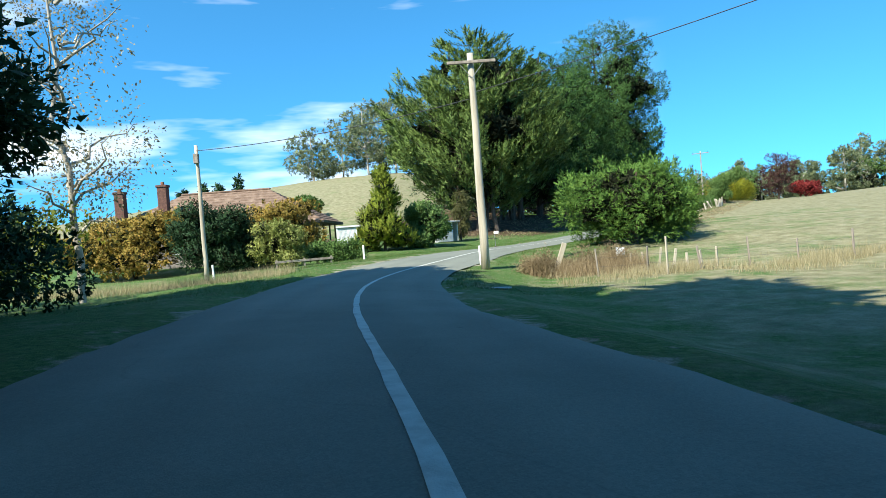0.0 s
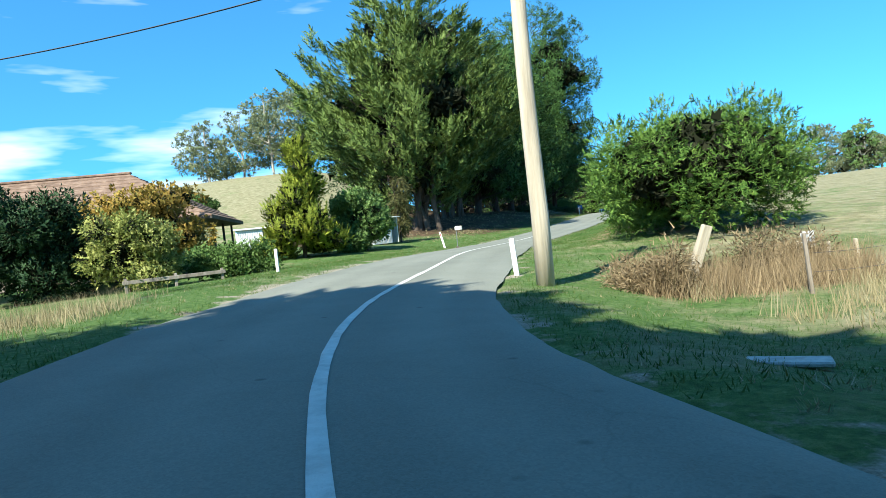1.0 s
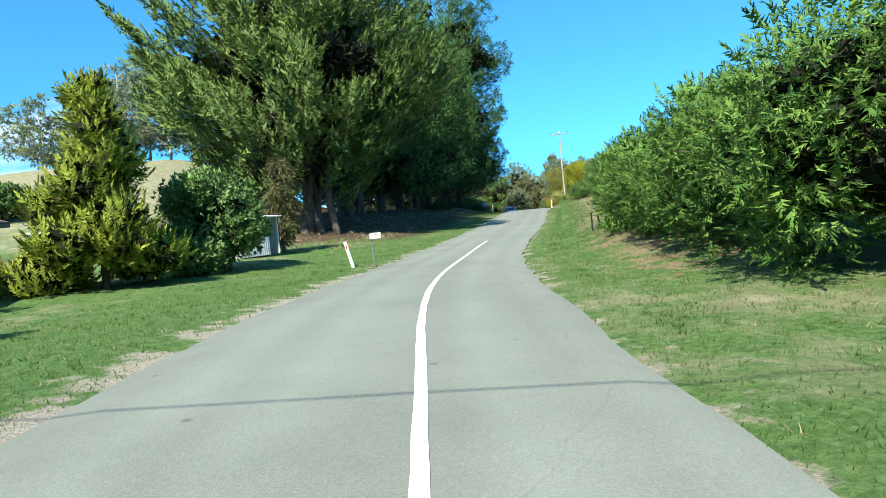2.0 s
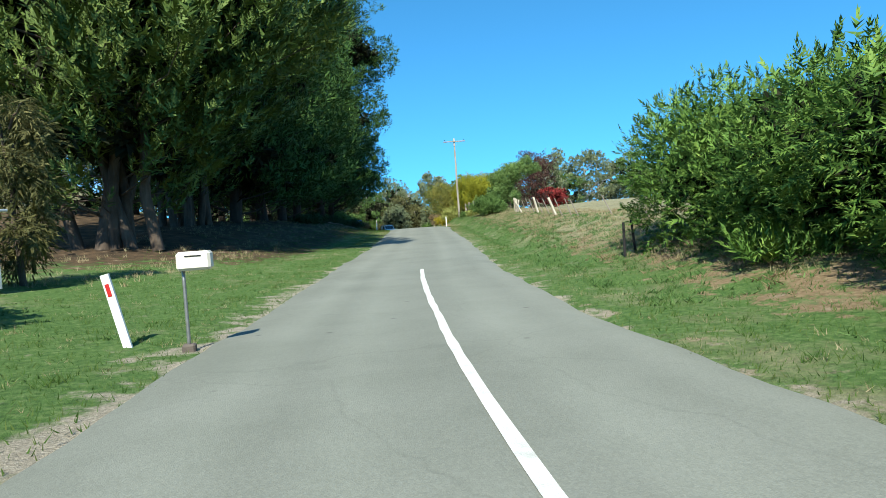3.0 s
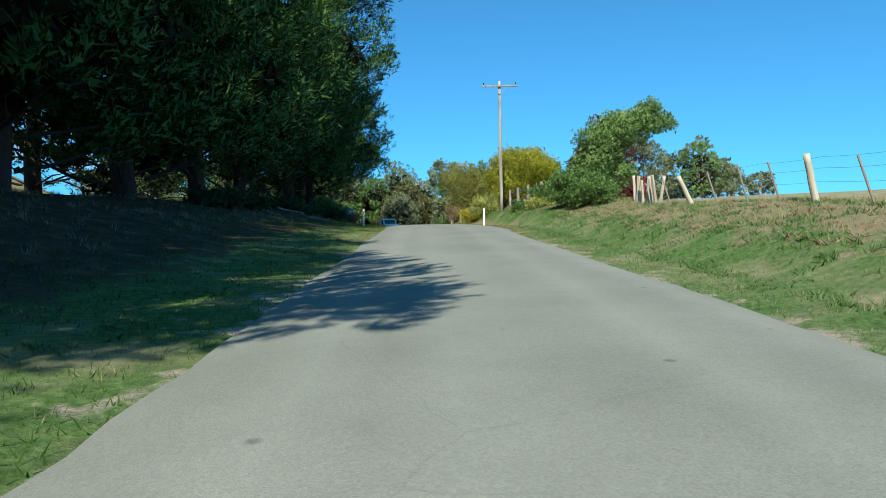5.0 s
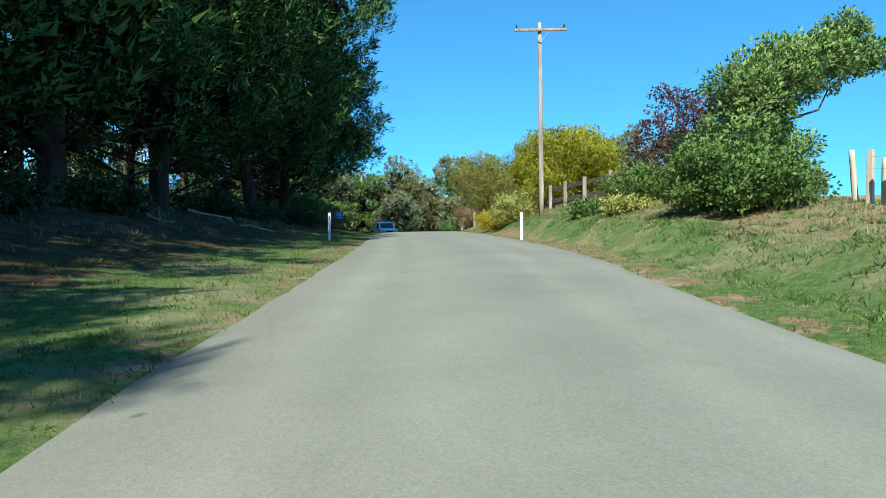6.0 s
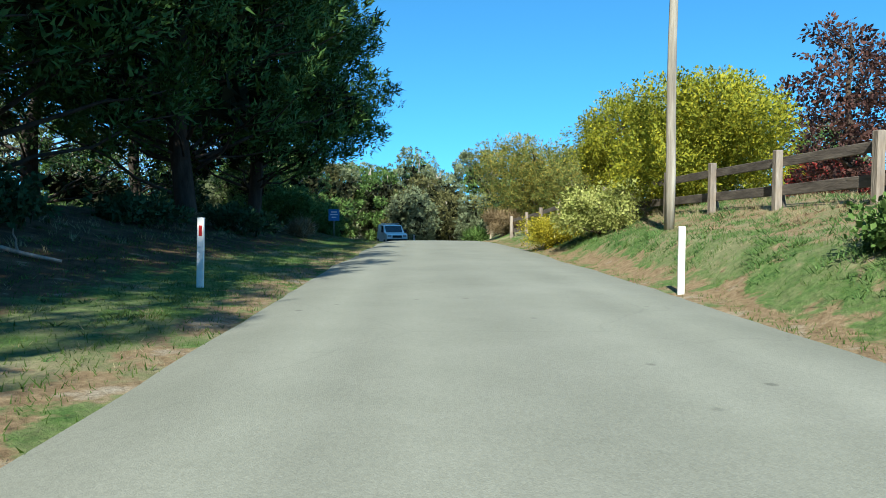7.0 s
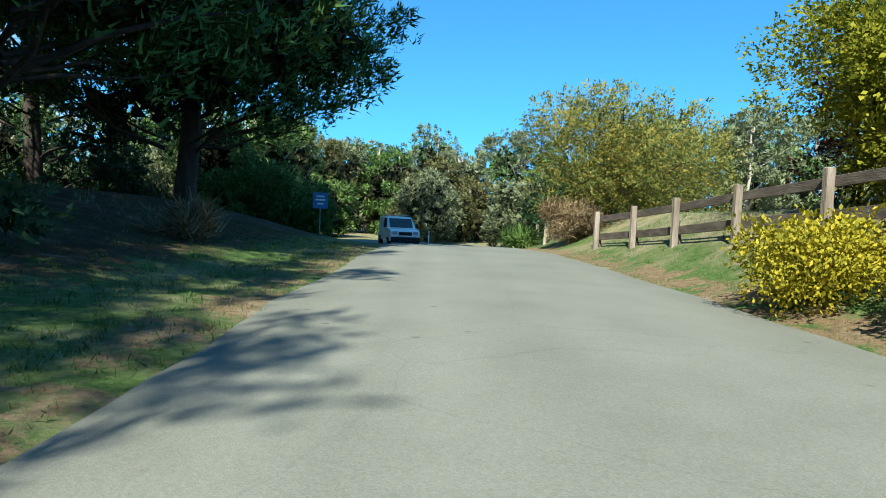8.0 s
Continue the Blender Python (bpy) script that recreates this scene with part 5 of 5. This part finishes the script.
for k, (bx, bz, bw) in enumerate(((0.0, 2.62, 0.5), (0.0, 2.4, 0.62), (0.0, 2.15, 0.4))):
    solid("bar", box(bw, 0.01, 0.1, 0.002, (bx, -0.082, bz)), WHITE, plate, "white bar")


# ---- grass ----
def blades(name, x, y, height, width, mat, label, seed, lean=0.5, bunch=1):
    rng = R(seed)
    if bunch > 1:
        x, y = np.repeat(x, bunch), np.repeat(y, bunch)
        x, y = x + rng.normal(0, 0.05, len(x)), y + rng.normal(0, 0.05, len(y))
    n = len(x)
    base = np.stack([x, y, ground_z(x, y)], 1)
    an = rng.random(n) * 2 * np.pi
    side = np.stack([np.cos(an), np.sin(an), np.zeros(n)], 1)
    h = height * rng.uniform(0.5, 1.4, n)
    w = width * rng.uniform(0.6, 1.3, n)
    tip = base + np.stack([rng.normal(0, lean, n) * h, rng.normal(0, lean, n) * h, h], 1)
    v = np.stack([base - side * w[:, None] / 2 - [0, 0, 0.02], base + side * w[:, None] / 2 - [0, 0, 0.02], tip], 1).reshape(-1, 3)
    v, f, normal = rounded_leaves(v, np.arange(3 * n).reshape(-1, 3), np.stack([rng.normal(0, 0.3, n), rng.normal(0, 0.3, n), np.ones(n)], 1), 0.75, (-0.5, -0.5, 0.7))
    ob = new(name, with_normals(mesh_of(name, v, f, mat), normal))
    return tagged(ob, label, "grass", kind="stuff")


def verge_points(n, side, near, far, lo, hi, seed, clump=0.0):
    """Places beside the road: how far from its edge, over which stretch of y."""
    rng = R(seed)
    rows = np.flatnonzero((LINE[:, 1] > lo) & (LINE[:, 1] < hi))
    k = rng.choice(rows, n)
    d = near + (far - near) * rng.random(n) ** 1.3
    o = side * (np.where(side > 0, LINE[k, 4], LINE[k, 3]) + d)
    x = LINE[k, 0] + SIDE[k, 0] * o + TAN[k, 0] * rng.uniform(-0.3, 0.3, n)
    y = LINE[k, 1] + SIDE[k, 1] * o + TAN[k, 1] * rng.uniform(-0.3, 0.3, n)
    if clump:
        keep = wave(x, y, clump, seed) + rng.normal(0, 0.25, n) > 0
        x, y = x[keep], y[keep]
    return x, y


for s in (1, -1):
    blades("short_grass", *verge_points(62000, s, 0.15, 5.0, 16, 122, 400 + s, 0.0), 0.05, 0.016, BLADE, "short green verge grass", 410 + s, 0.7)
    blades("long_grass", *verge_points(5200, s, 0.7, 8.5, 26, 122, 404 + s, 0.5), 0.075, 0.014, BLADE, "longer ragged green grass", 414 + s, 0.8, 9)
    blades("verge_tufts", *verge_points(2600, s, 0.9, 6.5, 26, 122, 420 + s, 0.6), 0.04, 0.03, GREENWEED, "uneven tufts of low broad green weeds", 430 + s, 1.5, 12)
    blades("dry_verge_grass", *verge_points(3000, s, 0.3, 7.0, 14, 122, 424 + s, 0.45), 0.05, 0.012, DRYBLADE, "dry straw among the verge grass", 434 + s, 1.0, 8)
blades("dry_bank_grass", *verge_points(4200, 1, 3.2, 9.5, 46, 118, 440, 0.8), 0.15, 0.013, DRYBLADE, "dry straw grass on the road bank", 441, 0.6, 10)
blades("dry_wood_grass", *verge_points(2200, -1, 4.2, 12.0, 52, 120, 442, 1.3), 0.15, 0.018, DRYBLADE, "long dry grass at the edge of the pines", 443, 0.5, 10)
blades("bank_weeds", *verge_points(9000, 1, 1.0, 6.5, 46, 112, 444, 0.55), 0.075, 0.028, GREENWEED, "low broad-leaved green weeds on the road bank", 445, 1.1, 12)
blades("bank_litter", *verge_points(2600, 1, 2.2, 9.0, 46, 112, 446, 0.9), 0.07, 0.04, STRAW, "brown dead weeds on the road bank", 447, 1.6, 12)
rng = R(450)
gx1 = rng.uniform(3.5, 24, 14000)
gy1 = 21.2 - 0.06 * (gx1 - 5) + rng.normal(0, 1.0, 14000)
blades("paddock_grass", gx1[wave(gx1, gy1, 1.3) > -0.15], gy1[wave(gx1, gy1, 1.3) > -0.15], 0.32, 0.016, DRYBLADE, "tall dry straw grass along the paddock fence", 451, 0.3)
gx3 = rng.uniform(3.0, 7.2, 5200)
gy3 = 23.3 - 0.2 * (gx3 - 4) + rng.normal(0, 0.5, 5200)
blades("bramble_stalks", gx3, gy3, 0.62, 0.013, STRAW, "dead brown stalks standing among the brambles", 453, 0.32)
gx2 = rng.uniform(-20, -6, 9000)
gy2 = 24.5 + (gx2 + 6) * -0.25 + rng.normal(0, 1.2, 9000)
blades("garden_edge_grass", gx2, gy2, 0.34, 0.009, DRYBLADE, "pale seeding grass along the garden edge", 452, 0.3)


# ---- shrubs round the far bend ----
bush(62.0, 152, 6, 5, 6.0, SILVER, 501, 1700, "pale grey-green olive-like tree at the far bend", leaf=0.17, width=0.1, lobes=30, core=300)
bush(67.0, 146, 6, 5, 5.6, SILVER, 502, 1700, "pale grey-green olive-like tree at the far bend", leaf=0.17, width=0.1, lobes=30, core=300)
bush(65.0, 157, 9, 7, 6.5, OLIVE, 503, 2200, "broad olive-brown tree at the far bend", leaf=0.17, width=0.1, lobes=34, core=400)
bush(66.0, 139, 6, 5, 5.5, DARKGREEN, 504, 1700, "dense dark-green shrub at the far bend", leaf=0.17, width=0.1, lobes=30, core=300)
bush(54.2, 123.5, 2.8, 2.4, 1.7, STRAW, 505, 1300, "brown dead shrub at the end of the rail fence", leaf=0.16, width=0.022)
bush(56.0, 129.5, 1.6, 1.4, 0.8, GREEN, 506, 160, "spiky bright-green clump beside the road", leaf=0.5, width=0.07, trunk=0)
bush(46.0, 148, 8, 6, 4.5, GREEN, 507, 2000, "green bush at the edge of the far wood", leaf=0.17, width=0.1, lobes=26)
bush(39.0, 152, 9, 6, 5.0, GUM, 508, 2000, "grey-green bush at the edge of the far wood", leaf=0.17, width=0.1, lobes=26)
# weeds and cut branches on the bank
bush(40.0, 91.6, 2.4, 1.6, 1.3, GREEN, 511, 1100, "broad-leaved weeds against the rail fence", name="bank_weeds", leaf=0.075, width=0.05, pointed=False)
bush(38.9, 90.8, 1.8, 1.2, 0.4, CREAM, 512, 520, "cut leafy branches lying on the bank", name="cut_branches", leaf=0.075, width=0.05, pointed=False)
bush(40.9, 89.6, 2.2, 1.6, 2.0, DARKGREEN, 514, 1500, "dark leafy branches hanging over the rail fence", name="hanging_branches", leaf=0.075, width=0.05, pointed=False)
bush(39.6, 93.4, 1.4, 1.2, 0.45, GREEN, 515, 450, "broad-leaved weeds on the road bank", name="bank_weeds", leaf=0.075, width=0.05, pointed=False)
bush(37.0, 85.0, 2.4, 1.8, 1.3, GREEN, 513, 1100, "broad-leaved weeds on the road bank", name="bank_weeds", leaf=0.075, width=0.05, pointed=False)

for k, (bx_, by_) in enumerate(((24, 158), (31, 156), (43, 158), (51, 166), (35, 163), (36, 148), (30, 147))):
    bush(bx_, by_, 8, 6, 4.5 + k % 2, (GREEN, GUM, DARKGREEN)[k % 3], 520 + k, 850, "undergrowth at the edge of the far wood", leaf=0.22, width=0.13, lobes=26)
slab = thing("pale_slab", 1.3, 17.2, label="pale broken slab lying on the verge", category="slab", turn=-35)
solid("slab", box(0.62, 0.24, 0.05, 0.015, (0, 0, 0.0)), SLABSTONE, slab)


def fallen_bough(x0, y0, x1, y1, lift0, lift1, r, label):
    t = thing("fallen_bough", x0, y0, label=label, category="branch")
    g0, g1 = gz(x0, y0), gz(x1, y1)
    rng = R(int(x0 * 10))
    v, q = tube(bent(rng, (0, 0, lift0), (x1 - x0, y1 - y0, g1 - g0 + lift1), 8, 0.03), np.linspace(r, r * 0.5, 8), 7)
    part("bough", mesh_of("bough", v, q, GREYWOOD, True), t)
    for k in range(4):
        u = 0.3 + 0.17 * k
        s = np.array([(x1 - x0) * u, (y1 - y0) * u, (g1 - g0) * u + lift0 * (1 - u) + lift1 * u])
        v, q = tube(bent(rng, s, s + rng.normal(0, 0.4, 3) + [0, 0, 0.25], 5, 0.05), np.linspace(r * 0.4, r * 0.12, 5), 5)
        part("twig", mesh_of("twig", v, q, GREYWOOD, True), t)


fallen_bough(27.4, 101.2, 30.4, 100.8, 0.25, 0.05, 0.06, "pale fallen pine bough lying down the wooded bank")
fallen_bough(24.6, 98.6, 26.4, 97.4, 0.12, 0.05, 0.06, "pale fallen pine bough lying down the wooded bank")
bush(39.0, 117.6, 1.2, 1.2, 0.55, STRAW, 531, 110, "tuft of tall dry grass below the pines", name="dry_grass_tuft", leaf=0.34, width=0.03, trunk=0, lift=1.2)
for k, (bx_, by_, bh_) in enumerate(((24.5, 97.0, 0.9), (28.8, 104.5, 1.1), (32.0, 109.5, 0.9), (35.5, 113.0, 1.0), (22.0, 92.5, 0.8))):
    bush(bx_, by_, 2.6, 2.0, bh_, DARKGREEN, 535 + k, 200, "dark undergrowth on the wooded bank", name="undergrowth")
for k, (bx_, by_) in enumerate(((44.5, 151.5), (47.5, 153.5), (50.0, 157.0))):
    gum(bx_, by_, 9 + k, 4.5, 545 + k, 1500, "mid-green tree closing the far bend", mat=LUSH, low=0.06, full=0.12, leaf=0.22)
bush(50.2, 150.8, 5.5, 5, 4.6, GREEN, 551, 1500, "green bush at the edge of the far wood", leaf=0.17, width=0.1, lobes=26)
